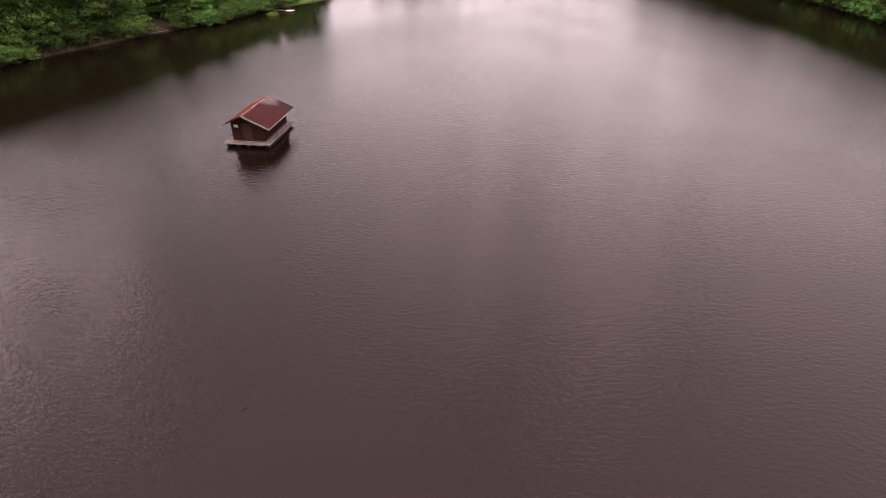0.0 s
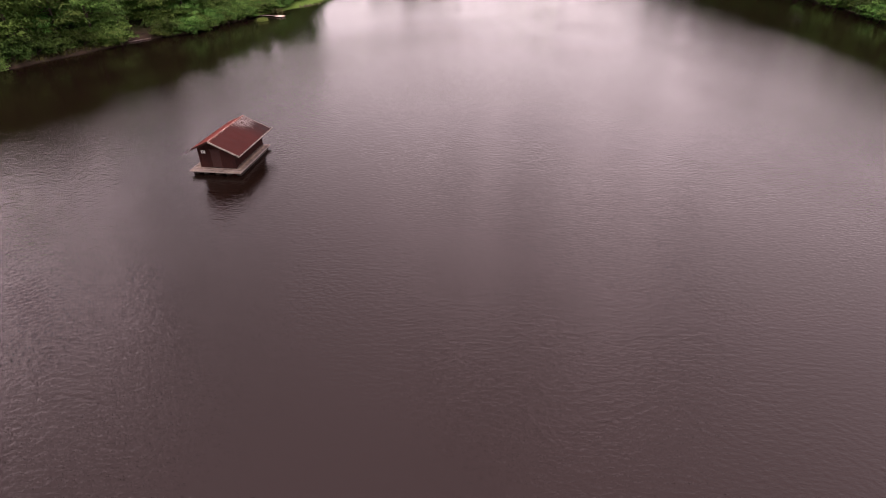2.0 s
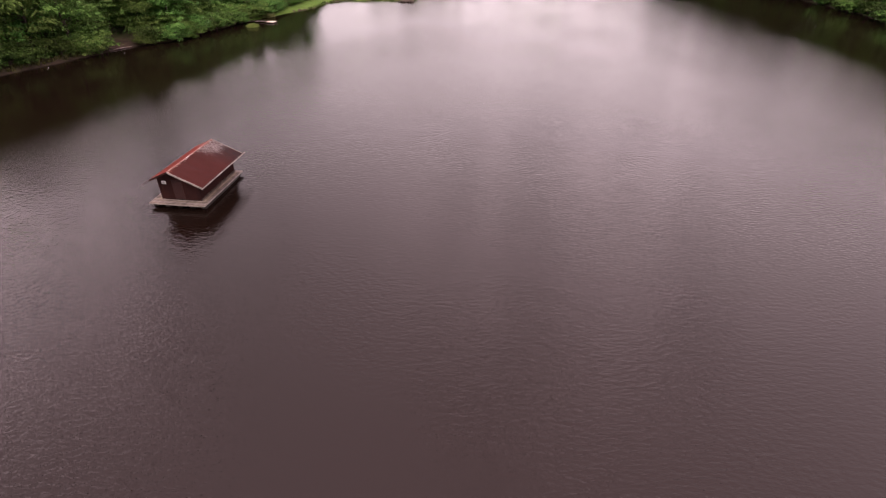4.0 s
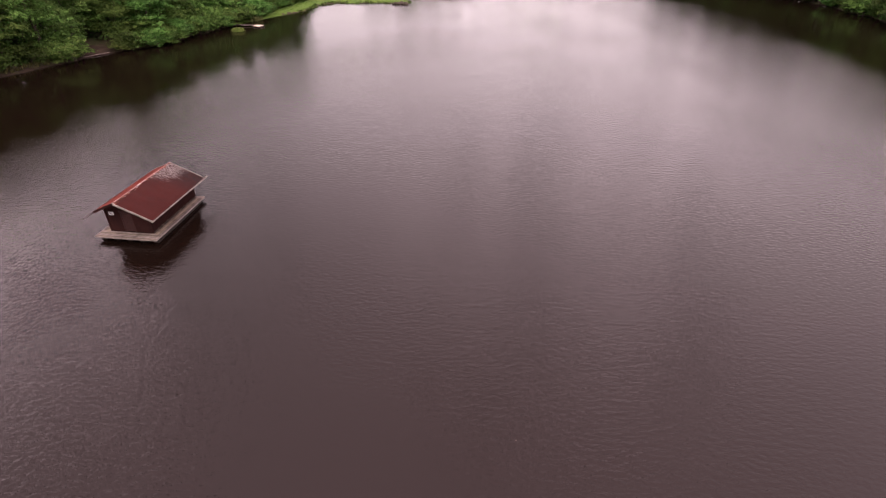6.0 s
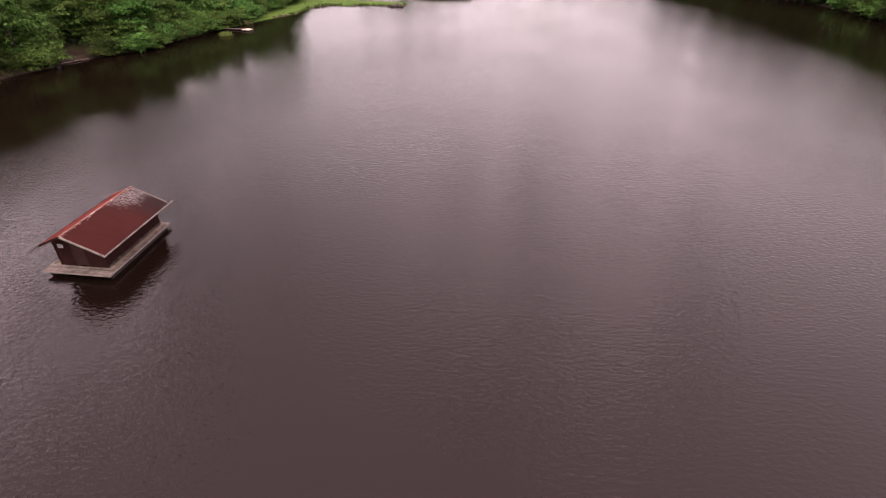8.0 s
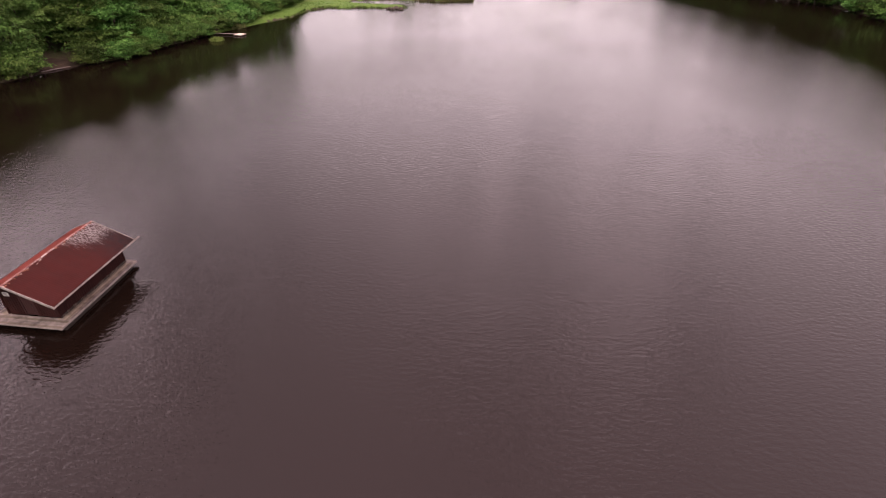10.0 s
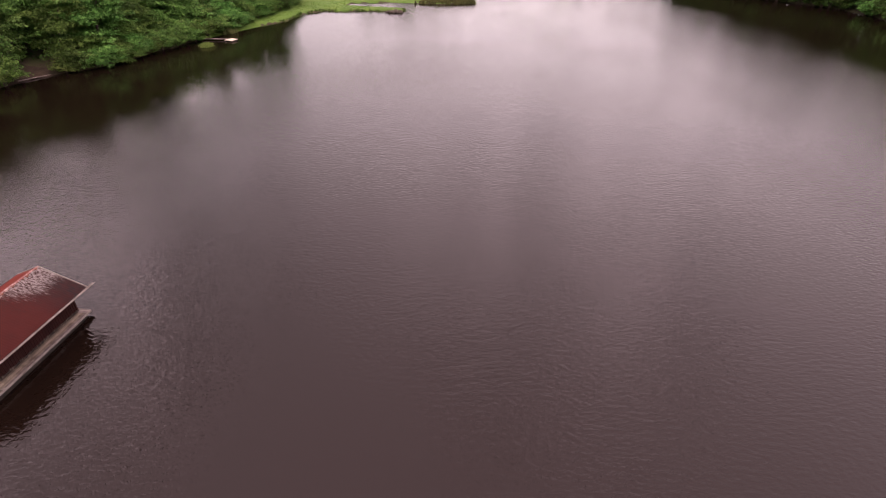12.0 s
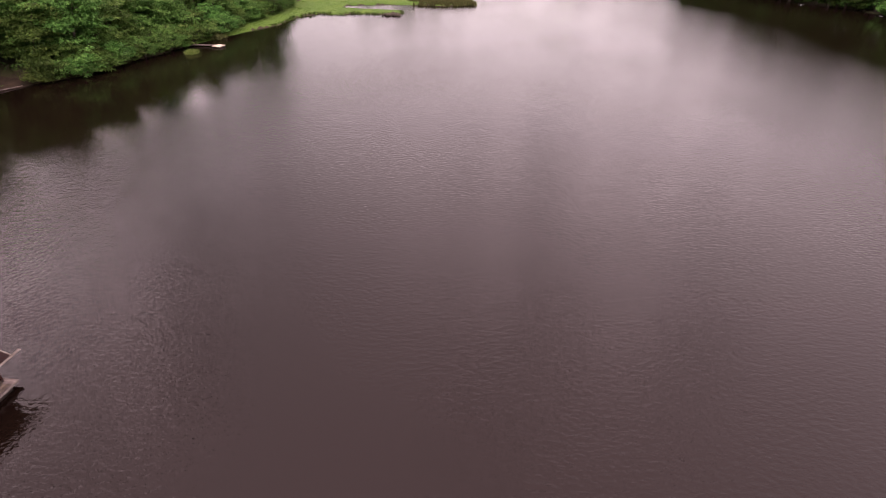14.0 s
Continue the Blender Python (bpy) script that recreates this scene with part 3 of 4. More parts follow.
def roof_material(name, a, b, wear):
    """Painted sheet; wear: how far the paint has gone near the ridge's far end."""
    m, N, L, p = material(name, 0.55, 0.15)
    v = coords(N, L)
    n1 = noise_tex(N, L, v, 0.9, 5)
    n2 = noise_tex(N, L, coords(N, L, (0.8, 7.0, 0.8)), 3.0, 6, 0.78)
    c = mix(N, L, n1, a, b)
    st0 = N.new("ShaderNodeMapRange")
    st0.inputs["From Min"].default_value, st0.inputs["From Max"].default_value = 0.48, 0.72
    st0.inputs["To Max"].default_value = 0.3
    L.new(noise_tex(N, L, coords(N, L, (0.7, 1.6, 0.7)), 1.4, 5, 0.6), st0.inputs["Value"])
    c = mix(N, L, st0.outputs[0], c, (0.048, 0.016, 0.012))
    if wear:
        # flaking: a blotch towards the far upper end, streaked down the slope
        sep = N.new("ShaderNodeSeparateXYZ")
        L.new(v, sep.inputs[0])
        vy = N.new("ShaderNodeMapRange")
        vy.inputs["From Min"].default_value, vy.inputs["From Max"].default_value, vy.inputs["To Max"].default_value = 2.7, 5.2, 0.92
        vz = N.new("ShaderNodeMapRange")
        vz.inputs["From Min"].default_value, vz.inputs["From Max"].default_value = 1.9, 2.85
        L.new(sep.outputs["Y"], vy.inputs["Value"]), L.new(sep.outputs["Z"], vz.inputs["Value"])
        mu = N.new("ShaderNodeMath")
        mu.operation = "MULTIPLY"
        L.new(vy.outputs[0], mu.inputs[0]), L.new(vz.outputs[0], mu.inputs[1])
        ad = N.new("ShaderNodeMath")
        ad.operation = "MULTIPLY_ADD"
        ad.inputs[1].default_value = 1.35
        top = N.new("ShaderNodeMapRange")      # flakes all along the ridge
        top.inputs["From Min"].default_value, top.inputs["From Max"].default_value = 2.78, 2.96
        top.inputs["To Max"].default_value = 0.42
        L.new(sep.outputs["Z"], top.inputs["Value"])
        mm = N.new("ShaderNodeMath")
        mm.operation = "MAXIMUM"
        L.new(mu.outputs[0], mm.inputs[0]), L.new(top.outputs[0], mm.inputs[1])
        L.new(n2, ad.inputs[0]), L.new(mm.outputs[0], ad.inputs[2])
        st = N.new("ShaderNodeMapRange")
        st.inputs["From Min"].default_value, st.inputs["From Max"].default_value = 1.14, 1.4
        st.inputs["To Max"].default_value = 0.72
        L.new(ad.outputs[0], st.inputs["Value"])
        # dark weathered area at the far end, pale flaked streaks on top of it
        dk = N.new("ShaderNodeMapRange")
        dk.inputs["From Min"].default_value, dk.inputs["From Max"].default_value = 4.0, 5.9
        dk.inputs["To Max"].default_value = 1.6
        L.new(sep.outputs["Y"], dk.inputs["Value"])
        dm = N.new("ShaderNodeMath")
        dm.operation = "MULTIPLY"
        L.new(dk.outputs[0], dm.inputs[0]), L.new(noise_tex(N, L, coords(N, L, (1, 2, 1)), 2.2, 4), dm.inputs[1])
        c = mix(N, L, dm.outputs[0], c, (0.026, 0.018, 0.019))
        c = mix(N, L, st.outputs[0], c, (0.46, 0.43, 0.42))
        # brown rust and dirt breaking up the flaked part
        rs = N.new("ShaderNodeMapRange")
        rs.inputs["From Min"].default_value, rs.inputs["From Max"].default_value = 0.47, 0.6
        rs.inputs["To Max"].default_value = 0.85
        L.new(noise_tex(N, L, coords(N, L, (1.4, 4.0, 1.4)), 4.5, 5, 0.7), rs.inputs["Value"])
        rm = N.new("ShaderNodeMath")
        rm.operation = "MULTIPLY"
        rm.use_clamp = True
        L.new(rs.outputs[0], rm.inputs[0]), L.new(mm.outputs[0], rm.inputs[1])
        rk = N.new("ShaderNodeMath")
        rk.operation = "MULTIPLY"
        rk.use_clamp = True
        rk.inputs[1].default_value = 2.2
        L.new(rm.outputs[0], rk.inputs[0])
        c = mix(N, L, rk.outputs[0], c, (0.05, 0.022, 0.018))
    L.new(c, p.inputs["Base Color"])
    r = N.new("ShaderNodeMapRange")
    r.inputs["To Min"].default_value, r.inputs["To Max"].default_value = 0.45, 0.7
    L.new(n2, r.inputs["Value"])
    L.new(r.outputs[0], p.inputs["Roughness"])
    bump(N, L, p, n2, 0.4, 0.004)
    return m


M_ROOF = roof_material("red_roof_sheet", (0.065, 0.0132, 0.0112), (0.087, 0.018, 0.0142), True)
# brighter red for the other slope: the sky's sheen put into its colour
M_ROOF_SHEEN = roof_material("sheen_roof_sheet", (0.2, 0.042, 0.032), (0.27, 0.062, 0.046), False)
M_LICHEN = surface("orange_lichen", [(0.3, (0.1, 0.036, 0.022)), (0.7, (0.26, 0.12, 0.075))], 6.0, 40.0, 0.9, 0.004)
M_LICHEN_PALE = surface("pale_lichen", [(0.3, (0.18, 0.13, 0.11)), (0.7, (0.34, 0.28, 0.25))], 6.0, 40.0, 0.9, 0.004)
M_RIDGE = surface("ridge_strip", [(0.3, (0.11, 0.035, 0.032)), (0.5, (0.19, 0.09, 0.078)), (0.7, (0.4, 0.34, 0.31))], 2.5, 16.0, 0.7, 0.004)
build_house()


# ---- trees and shrubs ----
def leaf_cloud(rnd, clumps, leaves, size, spread):
    """Many small folded leaf sprays round the clump centres: verts and faces."""
    V, F, T = [], [], []
    for c, r in clumps:
        tone = rnd.uniform(0.12, 0.88)
        for _ in range(leaves):
            T += [min(1.0, max(0.0, tone + rnd.gauss(0, 0.1)))] * 2
            d = Vector((rnd.gauss(0, 1), rnd.gauss(0, 1), abs(rnd.gauss(0, 0.9)) - 0.35))
            d = d.normalized() * (r * rnd.random() ** 0.35)
            p = c + Vector((d.x * 1.1, d.y * 1.1, d.z * 0.5)) * spread
            # the spray points outwards and hangs a little; its face looks up
            a = (Vector((d.x, d.y, 0)).normalized() + Vector((rnd.gauss(0, 0.55), rnd.gauss(0, 0.55), -0.3 + rnd.gauss(0, 0.3)))).normalized()
            b = a.cross(Vector((rnd.gauss(0, 0.35), rnd.gauss(0, 0.35), 1))).normalized()
            nrm = b.cross(a)
            s = size * rnd.uniform(0.6, 1.3)
            k = len(V)
            V += [p - a * s * 0.5, p + b * s * 0.25 - nrm * s * 0.06, p + a * s * 0.68 - nrm * s * 0.24, p - b * s * 0.25 - nrm * s * 0.06]
            F += [(k, k + 1, k + 2), (k, k + 2, k + 3)]
    return V, F, T


def leaf_mesh(name, cloud, mat, parent=None):
    ob = raw(name, cloud[0], cloud[1], mat, parent)
    ob.data.attributes.new("tone", "FLOAT", "FACE").data.foreach_set("value", np.array(cloud[2], np.float32))
    return ob


def build_tree(name, seed, height, radius, low, clumps, leaves, size, leaf_mat, label, stems=1, pointed=0.0):
    """Tapered stem(s) with limbs, and a crown of leaf sprays on the limbs' ends."""
    rnd = random.Random(seed)
    tree = new(name)
    tagged(tree, label, "tree" if stems == 1 else "shrub")
    V, F, tips = [], [], []
    for s in range(stems):
        lean = Vector((rnd.uniform(-0.2, 0.2), rnd.uniform(-0.2, 0.2), 1)) if stems == 1 else Vector((rnd.uniform(-0.6, 0.6), rnd.uniform(-0.6, 0.6), 1))
        lean.normalize()
        hh = height * (0.86 if stems == 1 else rnd.uniform(0.5, 0.8))
        pts, r0 = [], 0.018 * height + 0.03
        for i in range(7):
            t = i / 6
            pts.append(lean * hh * t + Vector((rnd.uniform(-1, 1), rnd.uniform(-1, 1), 0)) * 0.025 * height * t)
        pts[0].z = -0.5
        tube(V, F, pts, [r0 * (1 - 0.85 * i / 6) for i in range(7)], 6)
        nl = 14 if stems == 1 else 6
        for k in range(nl):
            t = low + (0.97 - low) * (k + rnd.random()) / nl
            i = min(int(t * 6), 5)
            p0 = pts[i].lerp(pts[i + 1], t * 6 - i)
            az = k * 2.4 + rnd.uniform(-0.5, 0.5)
            prof = math.sqrt(max(0.05, 1 - ((t - low) / (1 - low)) ** (2.2 - pointed))) if t > low + 0.12 else 0.7
            ln = radius * prof * rnd.uniform(0.65, 1.0) * (1 - pointed * 0.3)
            d = Vector((math.cos(az), math.sin(az), rnd.uniform(0.1, 0.6)))
            p1 = p0 + d * ln * 0.55
            p2 = p0 + Vector((d.x, d.y, d.z * 0.8)) * ln
            tube(V, F, [p0, p1, p2], [r0 * 0.34 * (1.1 - t), r0 * 0.22 * (1.1 - t), 0.012], 3)
            tips += [(p1, ln), (p2, ln), (p0.lerp(p2, 0.8), ln)]
        tips.append((pts[-1], radius * 0.4))
    raw("trunk", V, F, M_BARK, tree, True)
    cl = []
    for _ in range(clumps):
        p, ln = rnd.choice(tips)
        q = p + Vector((rnd.gauss(0, 1), rnd.gauss(0, 1), rnd.gauss(0, 0.75))) * (0.11 * radius + 0.09 * ln)
        q.z = max(q.z, 0.35)
        cl.append((q, rnd.uniform(0.45, 1.0) * (0.42 + 0.16 * radius)))
    leaf_mesh("crown", leaf_cloud(rnd, cl, leaves, size, 1.0), leaf_mat, tree)
    return tree


TREES = [
    build_tree("alder", 11, 10.5, 3.6, 0.16, 195, 48, 0.245, M_LEAF, "broad green alder with a dense crown on the bank"),
    build_tree("birch", 12, 12.0, 3.0, 0.22, 190, 44, 0.25, M_LEAF, "tall light green birch on the bank", pointed=0.5),
    build_tree("willow", 13, 7.5, 3.6, 0.08, 200, 42, 0.25, M_LEAF_OLIVE, "grey-green willow leaning over the bank"),
    build_tree("dark_tree", 14, 12.5, 3.3, 0.12, 190, 34, 0.33, M_LEAF_DARK, "dark green tree in the wood behind the bank", pointed=0.6),
    build_tree("alder", 15, 8.5, 3.4, 0.1, 200, 52, 0.235, M_LEAF, "rounded green alder by the water"),
]
BACK = [       # the same kinds standing deeper in the wood, with coarser crowns
    build_tree("alder", 16, 11.0, 3.7, 0.1, 130, 14, 0.63, M_LEAF, "broad green alder deep in the wood"),
    build_tree("birch", 17, 12.5, 3.2, 0.15, 120, 14, 0.6, M_LEAF_OLIVE, "tall olive birch deep in the wood", pointed=0.4),
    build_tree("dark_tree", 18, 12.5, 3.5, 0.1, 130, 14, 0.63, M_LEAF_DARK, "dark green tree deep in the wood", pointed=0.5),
]
SHRUBS = [
    build_tree("shrub", 21, 3.4, 2.1, 0.1, 110, 32, 0.25, M_LEAF, "low green shrub hanging over the water", stems=4),
    build_tree("shrub", 22, 2.8, 2.0, 0.1, 100, 30, 0.25, M_LEAF_OLIVE, "low olive willow shrub hanging over the water", stems=4),
    build_tree("shrub", 23, 4.2, 2.2, 0.1, 120, 32, 0.26, M_LEAF, "tall green shrub at the water's edge", stems=5),
]
# leaf colour carries the shade under the bank's bushes
LOW_SHADED = [build_tree("shrub", 27, 3.2, 2.0, 0.1, 100, 28, 0.27, M_LEAF_DARK, "green shrub at the water's edge, leaves coloured dark for shade", stems=4)]
ACROSS = [     # kinds on the shore across the lake
    build_tree("shrub", 24, 3.4, 2.1, 0.1, 110, 18, 0.37, M_LEAF, "low green shrub on the shore across the lake", stems=4),
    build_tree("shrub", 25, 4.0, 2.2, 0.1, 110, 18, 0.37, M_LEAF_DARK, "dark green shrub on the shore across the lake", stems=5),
    build_tree("alder", 26, 8.8, 3.5, 0.08, 160, 20, 0.46, M_LEAF, "rounded green alder on the shore across the lake"),
]
used = set()


def plant(kind, x, y, scale, turn, group):
    src = kind
    z = float(ground_height(np.array([x]), np.array([y]))[0])
    m = pose(x, y, max(z, 0.05) - 0.1, 0, 0, turn) @ Matrix.Diagonal((scale, scale, scale * random.uniform(0.9, 1.12), 1))
    if src.name not in used:
        used.add(src.name)
        src.matrix_world = m
        tagged(src, group=group)
        return src
    c = copy_thing(src, m)
    c.scale = m.to_scale()
    tagged(c, group=group)
    return c


def along(points, step):
    """Points and outward normals at even steps along a polyline whose left side is land."""
    out, carry = [], 0.0
    for (ax, ay), (bx, by) in zip(points, points[1:]):
        ln = math.hypot(bx - ax, by - ay)
        s = carry
        while s < ln:
            t = s / ln
            out.append((ax + (bx - ax) * t, ay + (by - ay) * t, -(by - ay) / ln, (bx - ax) / ln))
            s += step
        carry = s - ln
    return out


def tall(x, y):
    """The wood is highest up the shore and falls towards the jetty."""
    if x > 0:
        return float(np.interp(y, (110, 135, 150, 165, 200), (1.35, 1.5, 1.55, 1.5, 1.15)))
    return float(np.interp(y, (60, 80, 94, 108, 125), (1.3, 1.38, 1.3, 1.12, 0.92)))


OLD_WILLOW = (-58.9, 90.3)


def belt(line, rows, group, rnd, gaps=()):
    for off, step, kinds, lo, hi in rows:
        for x, y, nx, ny in along(line, step):
            d = off + rnd.uniform(-0.22, 0.22) * step
            px, py = x + nx * d + rnd.uniform(-0.25, 0.25) * step, y + ny * d + rnd.uniform(-0.25, 0.25) * step
            if any(math.hypot(px - gx, py - gy) < gr for gx, gy, gr in gaps) or (off > 3 and math.hypot(px - OLD_WILLOW[0], py - OLD_WILLOW[1]) < 3.6):
                continue
            pick = kinds
            if off < 3 and px < 0 and 67 < py < 81:       # open bank: the bushes stand back from the water, coloured dark for shade
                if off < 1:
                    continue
                pick = LOW_SHADED
            if px > 0 and py > 152:                        # further shore across the lake: dark trees, and shrubs coloured dark for their shade
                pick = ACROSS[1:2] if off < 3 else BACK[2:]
            grow = tall(px, py) if off > 3 else 1.0
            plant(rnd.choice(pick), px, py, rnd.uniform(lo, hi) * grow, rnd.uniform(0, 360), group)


rnd = random.Random(8)
A, B, W_, D_, A2 = TREES
LEFT = [(-67, 50), (-62, 66), (-58.2, 74.5), (-56, 80), (-53.4, 87.5), (-48.6, 93.5), (-46.6, 101.5), (-43.9, 109), (-42.2, 115.5), (-41.2, 125), (-40.2, 136), (-39, 149)]
GAPS = [(-55.2, 86.9, 2.5)]
belt(LEFT, [(0.1, 1.7, SHRUBS + LOW_SHADED, 0.65, 1.05), (2.4, 3.4, SHRUBS, 0.9, 1.3), (4.8, 5.6, [A2, W_, A2, A], 0.85, 1.2), (8.5, 5.0, [A, W_, A2, B], 0.9, 1.15),
            (13, 4.8, BACK + [D_], 0.9, 1.12), (18.5, 5.5, BACK, 0.9, 1.15), (25, 6.5, BACK, 0.9, 1.15)], "wood on the bank", rnd, GAPS)
plant(W_, *OLD_WILLOW, 1.15, 120, "wood on the bank")
for x, y, s in ((-64.5, 79.5, 1.5), (-66.0, 72.5, 1.45), (-53.0, 97.5, 1.35), (-49.8, 101.0, 1.2), (-55.0, 102.5, 1.5), (-65.5, 94.0, 1.55), (-61.5, 98.0, 1.5)):
    plant(A2, x, y, s, 31 * y, "wood on the bank")
for x, y, s in ((-42.2, 141.5, 1.45), (-47.5, 145, 1.4)):
    plant(A, x, y, s, 40 + 70 * y, "wood on the bank")
RIGHT = [(85.5, 38), (84, 80), (83, 110), (84.6, 118), (85, 126), (86, 135), (84.6, 141), (85.4, 149), (83.6, 157.5), (79, 163), (74.7, 168.7), (69, 180), (60, 215)][::-1]
belt(RIGHT, [(0.1, 2.1, ACROSS[:2], 0.8, 1.2), (2.6, 4.6, ACROSS[:2], 1.0, 1.5), (4.6, 4.2, ACROSS[2:] + BACK[:1] + BACK[2:], 0.85, 1.1), (8, 4.4, BACK, 1.05, 1.2), (13, 5, BACK, 1.15, 1.3)], "wood across the lake", rnd)


def undergrowth(line, name, label, seed, off0, off1, count, rise=1.5):
    """Dense low filler between the trunks, added to stop light under the crowns."""
    r = random.Random(seed)
    pts = along(line, 1.0)
    cl = []
    for _ in range(count):
        x, y, nx, ny = r.choice(pts)
        d = r.uniform(off0, off1)
        px, py = x + nx * d + r.uniform(-1, 1), y + ny * d + r.uniform(-1, 1)
        if any(math.hypot(px - gx, py - gy) < gr * 0.7 for gx, gy, gr in GAPS):
            continue
        z = float(ground_height(np.array([px]), np.array([py]))[0])
        cl.append((Vector((px, py, z + 0.3 + r.random() ** 1.5 * (rise + 0.2 * d))), r.uniform(0.7, 1.3)))
    # dark leaves put the wood's inner shade into the filler's colour
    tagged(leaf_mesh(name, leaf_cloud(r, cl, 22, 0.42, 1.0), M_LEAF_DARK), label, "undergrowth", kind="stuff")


undergrowth(LEFT, "undergrowth", "dark leaf filler added under the trees to close off light", 41, 2.0, 24, 2100, 2.4)
undergrowth(RIGHT, "undergrowth", "dark leaf filler added under the trees to close off light", 42, 1.5, 18, 2800, 4.5)


for kind in TREES + BACK + SHRUBS + LOW_SHADED + ACROSS:
    if kind.name not in used:
        plant(kind, -75 - 3 * len(used), 58, 1.0, 0, "wood on the bank")


def far_wood():
    """The woods round the rest of the lake, never seen near."""
    r = random.Random(31)
    cl = []
    lines = [[(-12, 190), (0, 262), (48, 268), (60, 215)][::1], [(-30, -100), (-78, -70), (-76, 10), (-67, 50)], [(50, -85), (-30, -100)], [(86, 36), (86, 30), (78, -30), (50, -85)][::1]]
    for ln in lines:
        for x, y, nx, ny in along(ln, 5):
            for off in (6, 13, 21):
                side = 1 if float(shore_distance(np.array([x + nx * 3]), np.array([y + ny * 3]))[0]) > 0 else -1
                px, py = x + side * nx * off + r.uniform(-2, 2), y + side * ny * off + r.uniform(-2, 2)
                h = r.uniform(7, 11)
                for _ in range(16):
                    t = r.random()
                    rr = 2.6 * math.sqrt(1 - (t * 0.9) ** 2)
                    an = r.uniform(0, 6.28)
                    cl.append((Vector((px + rr * math.cos(an), py + rr * math.sin(an), 0.8 + h * t)), 1.3))
    ob = leaf_mesh("far_wood", leaf_cloud(r, cl, 9, 1.0, 1.0), M_LEAF_DARK)
    tagged(ob, "dark green woods round the rest of the lake", "woods", kind="stuff")


far_wood()


# ---- jetty, log, reeds, stones, grass ----
def build_jetty():
    j = new("jetty")
    j.matrix_world = pose(-38.3, 111.0, -0.18, 0, 0, -17)
    tagged(j, "pale plank jetty with a narrow gangway to the bank", "jetty")
    for k in range(8):
        bm = bmesh.new()
        box(bm, -0.75, 0.75, -0.74 + k * 0.185, -0.74 + k * 0.185 + 0.172, 0.36, 0.4, 0.005)
        part("plank", bm, M_JETTY, j)
    for x in (-0.6, 0.6):
        bm = bmesh.new()
        box(bm, x - 0.05, x + 0.05, -0.7, 0.7, 0.22, 0.357)
        part("beam", bm, M_DECK, j)
        for y in (-0.6, 0.6):
            v, f = [], []
            tube(v, f, [Vector((x, y, -1.2)), Vector((x, y, 0.355))], [0.07, 0.07], 8)
            raw("post", v, f, M_DARKWOOD, j, True)
    bm = bmesh.new()
    box(bm, -4.6, 0, -0.2, 0.2, 0.36, 0.41, 0.005)
    bm.transform(Matrix.Translation((-0.77, 0.1, 0)) @ Matrix.Rotation(radians(20), 4, "Z"))
    part("gangway", bm, M_DECK, j, "narrow grey plank gangway")


def build_log():
    v, f = [], []
    tube(v, f, [Vector((-54.6, 85.0, 0.12)), Vector((-53.75, 86.5, 0.14)), Vector((-52.8, 88.3, 0.1))], [0.075, 0.065, 0.05], 9)
    ob = raw("log", v, f, M_DECK, None, True)
    tagged(ob, "bleached log lying along the water's edge", "log")


def blades(name, label, places, h, mat, per, rnd_, cat="grass", kind="stuff"):
    V, F = [], []
    for x, y, z in places:
        for _ in range(per):
            a = rnd_.uniform(0, 6.28)
            w, hh = rnd_.uniform(0.03, 0.06), h * rnd_.uniform(0.6, 1.3)
            bx, by = x + rnd_.gauss(0, 0.12), y + rnd_.gauss(0, 0.12)
            dx, dy = math.cos(a), math.sin(a)
            lx, ly = rnd_.gauss(0, 0.25) * hh, rnd_.gauss(0, 0.25) * hh
            k = len(V)
            V += [(bx - dx * w, by - dy * w, z - 0.05), (bx + dx * w, by + dy * w, z - 0.05), (bx + dx * w * 0.7 + lx * 0.5, by + dy * w * 0.7 + ly * 0.5, z + hh * 0.6), (bx + lx, by + ly, z + hh)]
            F += [(k, k + 1, k + 2), (k, k + 2, k + 3)]
    ob = raw(name, V, F, mat)
    tagged(ob, label, cat, kind=kind)
    return ob


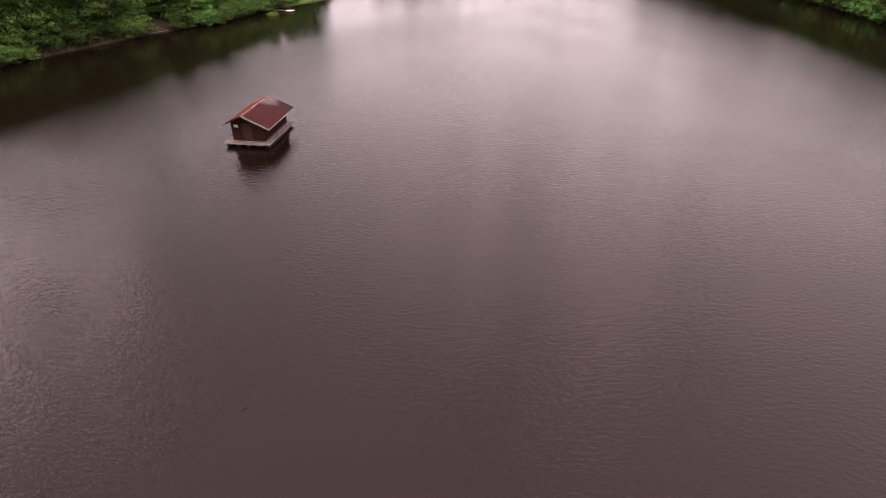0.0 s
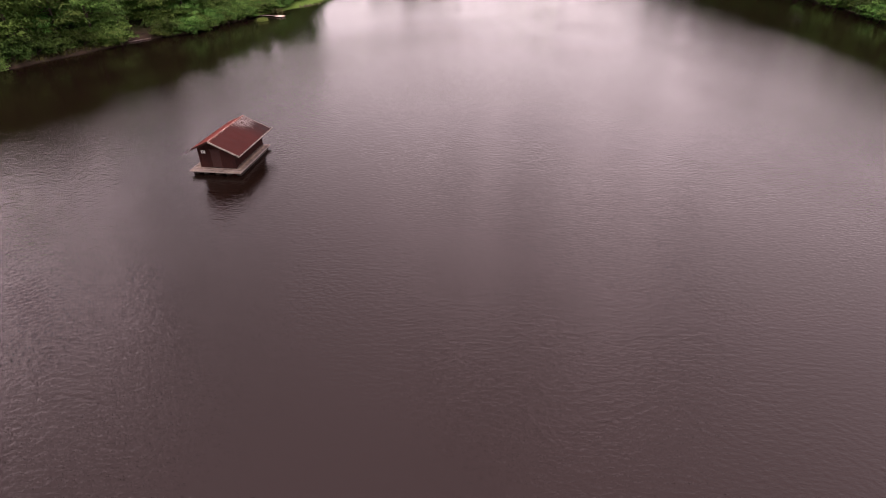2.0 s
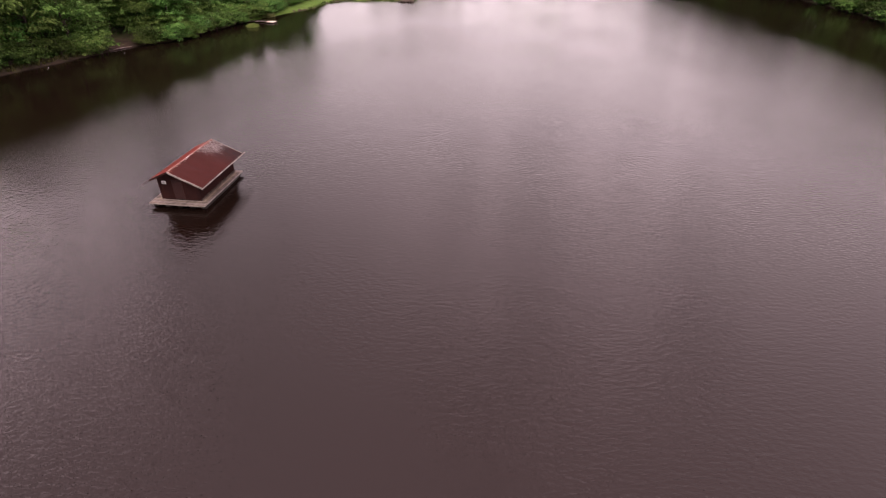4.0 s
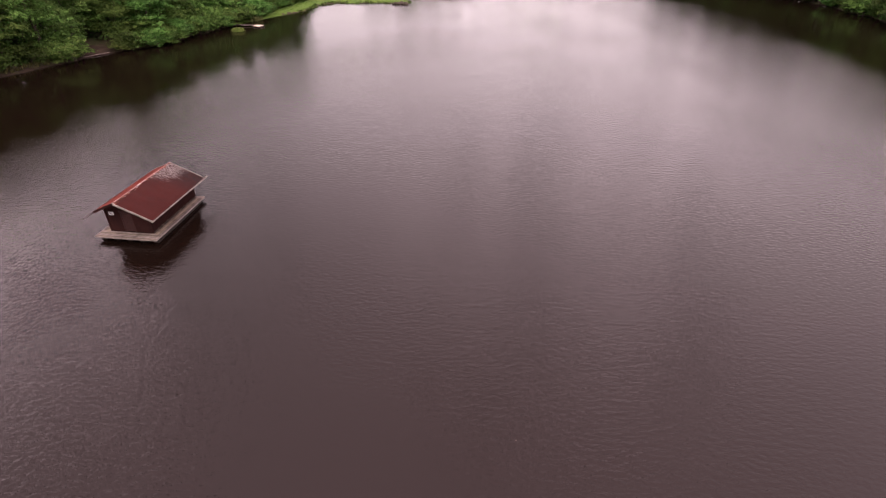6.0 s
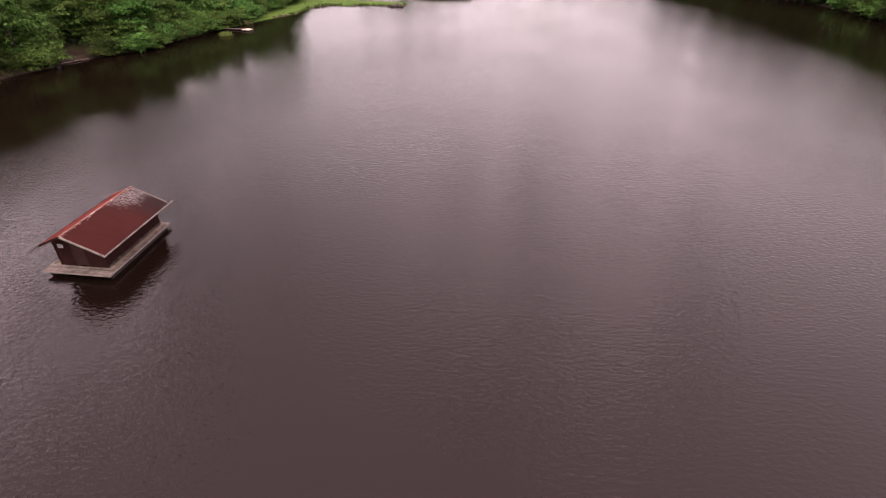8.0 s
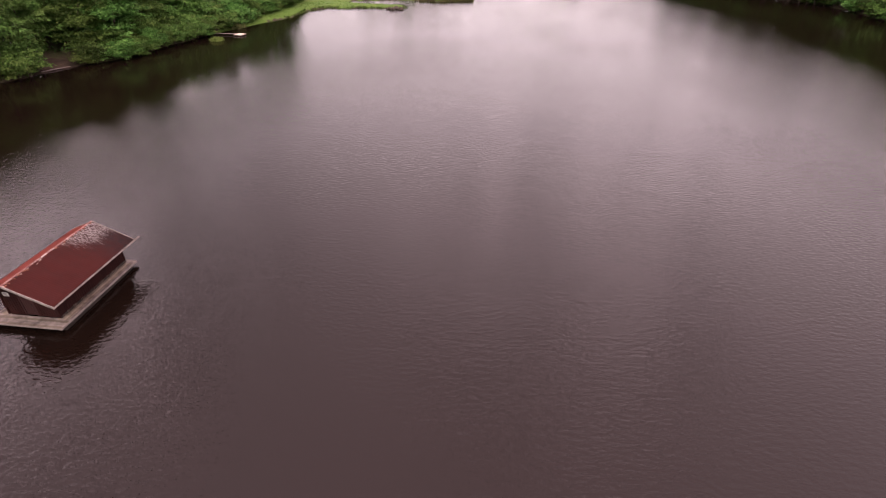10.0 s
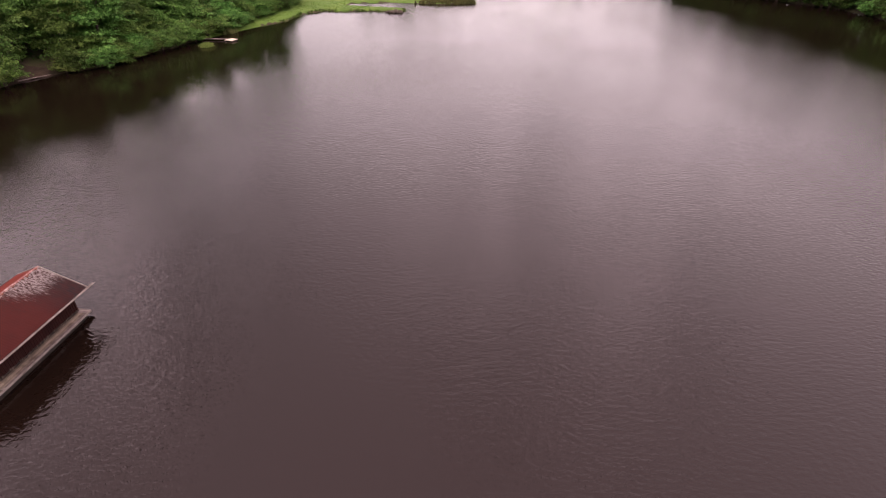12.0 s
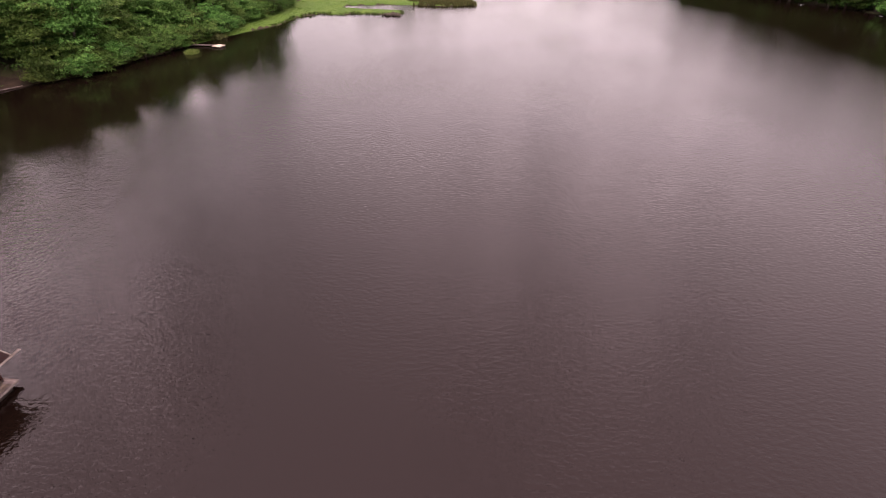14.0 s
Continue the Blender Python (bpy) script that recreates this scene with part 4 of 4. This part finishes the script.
def build_small():
    r = random.Random(5)
    build_jetty()
    build_log()
    # pale fallen leaf afloat
    bm = bmesh.new()
    vs = [bm.verts.new(c) for c in ((-0.09, 0, 0.012), (-0.02, 0.04, 0.02), (0.08, 0.01, 0.035), (0.0, -0.045, 0.015), (0, 0, 0.008))]
    for a, b in ((0, 1), (1, 2), (2, 3), (3, 0)):
        bm.faces.new((vs[a], vs[4], vs[b]))
    bmesh.ops.solidify(bm, geom=bm.faces[:], thickness=0.004)
    lf = part("floating_leaf", bm, M_TRIM)
    lf.matrix_world = pose(5.16, 24.41, 0.0, 0, 0, 40) @ Matrix.Scale(0.55, 4)
    tagged(lf, "small pale leaf afloat on the open water", "leaf")
    # reed clump in the water
    pl = []
    for cx, cy, sx, sy, count in ((-40.6, 106.4, 0.3, 0.22, 130), (-40.05, 106.7, 0.26, 0.2, 120), (-40.3, 106.2, 0.24, 0.18, 60)):
        for _ in range(count):
            pl.append((cx + r.gauss(0, sx), cy + r.gauss(0, sy), -r.uniform(0, 0.25)))
    blades("reed_clump", "yellow-green clump of reeds standing in the shallow water", pl, 0.55, M_RUSH, 8, r, "reeds", "stuff")
    # meadow
    xs = np.array([r.uniform(-41, 3) for _ in range(16000)])
    ys = np.array([r.uniform(112, 166) for _ in range(16000)])
    d = shore_distance(xs, ys)
    z = ground_height(xs, ys)
    ok = meadow_at(xs, ys) & (z > 0)
    blades("meadow_grass", "short bright green grass on the tongue of land", [(x, y, zz) for x, y, zz, k in zip(xs, ys, z, ok) if k], 0.06, M_BLADE, 4, r)
    edge = [(x, y, max(zz, 0)) for x, y, zz, dd, k in zip(xs, ys, z, d, ok) if -0.2 < dd < 0.6 and 128 < y < 145.5]
    blades("shore_sedge", "ragged olive sedge along the grassy shore", edge, 0.3, M_SEDGE, 6, r)
    tuft = [(-41.6 + r.gauss(0, 0.7), 116.6 + r.gauss(0, 0.5), 0.1) for _ in range(90)]
    blades("sedge_tuft", "pale grey-green sedge where the wood meets the grass", tuft, 0.7, M_REED, 8, r)
    bank = [(x, y, max(zz, 0)) for x, y, zz, dd, k in zip(xs, ys, z, d, ok) if -0.3 < dd < 7 and y > 151.5 and x > -13 - 2 * math.sin(y)]
    blades("bank_reeds", "brown and olive reeds on the bank behind the channel", bank, 0.6, M_REED_BROWN, 16, r)
    strip = []
    for x, y, nx, ny in along([(-62, 66), (-58.2, 74.5), (-56, 80), (-54.8, 83)], 0.22):
        off = r.uniform(0.5, 1.6)
        px, py = x + nx * off, y + ny * off
        strip.append((px, py, float(ground_height(np.array([px]), np.array([py]))[0])))
    blades("bank_grass", "dull green grass tufts along the bare bank", strip, 0.4, M_REED_BROWN, 9, r)
    # stones at the tongue's tip
    for k in range(24):
        bm = bmesh.new()
        bmesh.ops.create_icosphere(bm, subdivisions=2, radius=1.0)
        s = r.uniform(0.22, 0.55)
        o = Vector((r.uniform(0, 50), k, 3))
        for v in bm.verts:
            v.co *= s * (1 + 0.35 * noise.noise(v.co * 1.4 + o))
            v.co.z *= 0.75
        ob = part("stone", bm, M_STONE)
        ob.matrix_world = pose(-16.0 + r.gauss(0, 1.0), 141.1 + r.gauss(0, 0.5), r.uniform(0.05, 0.25), 0, 0, r.uniform(0, 360))
        tagged(ob, "dark wet stone at the tip of the tongue of land", "stone", "stones at the tip")


build_small()
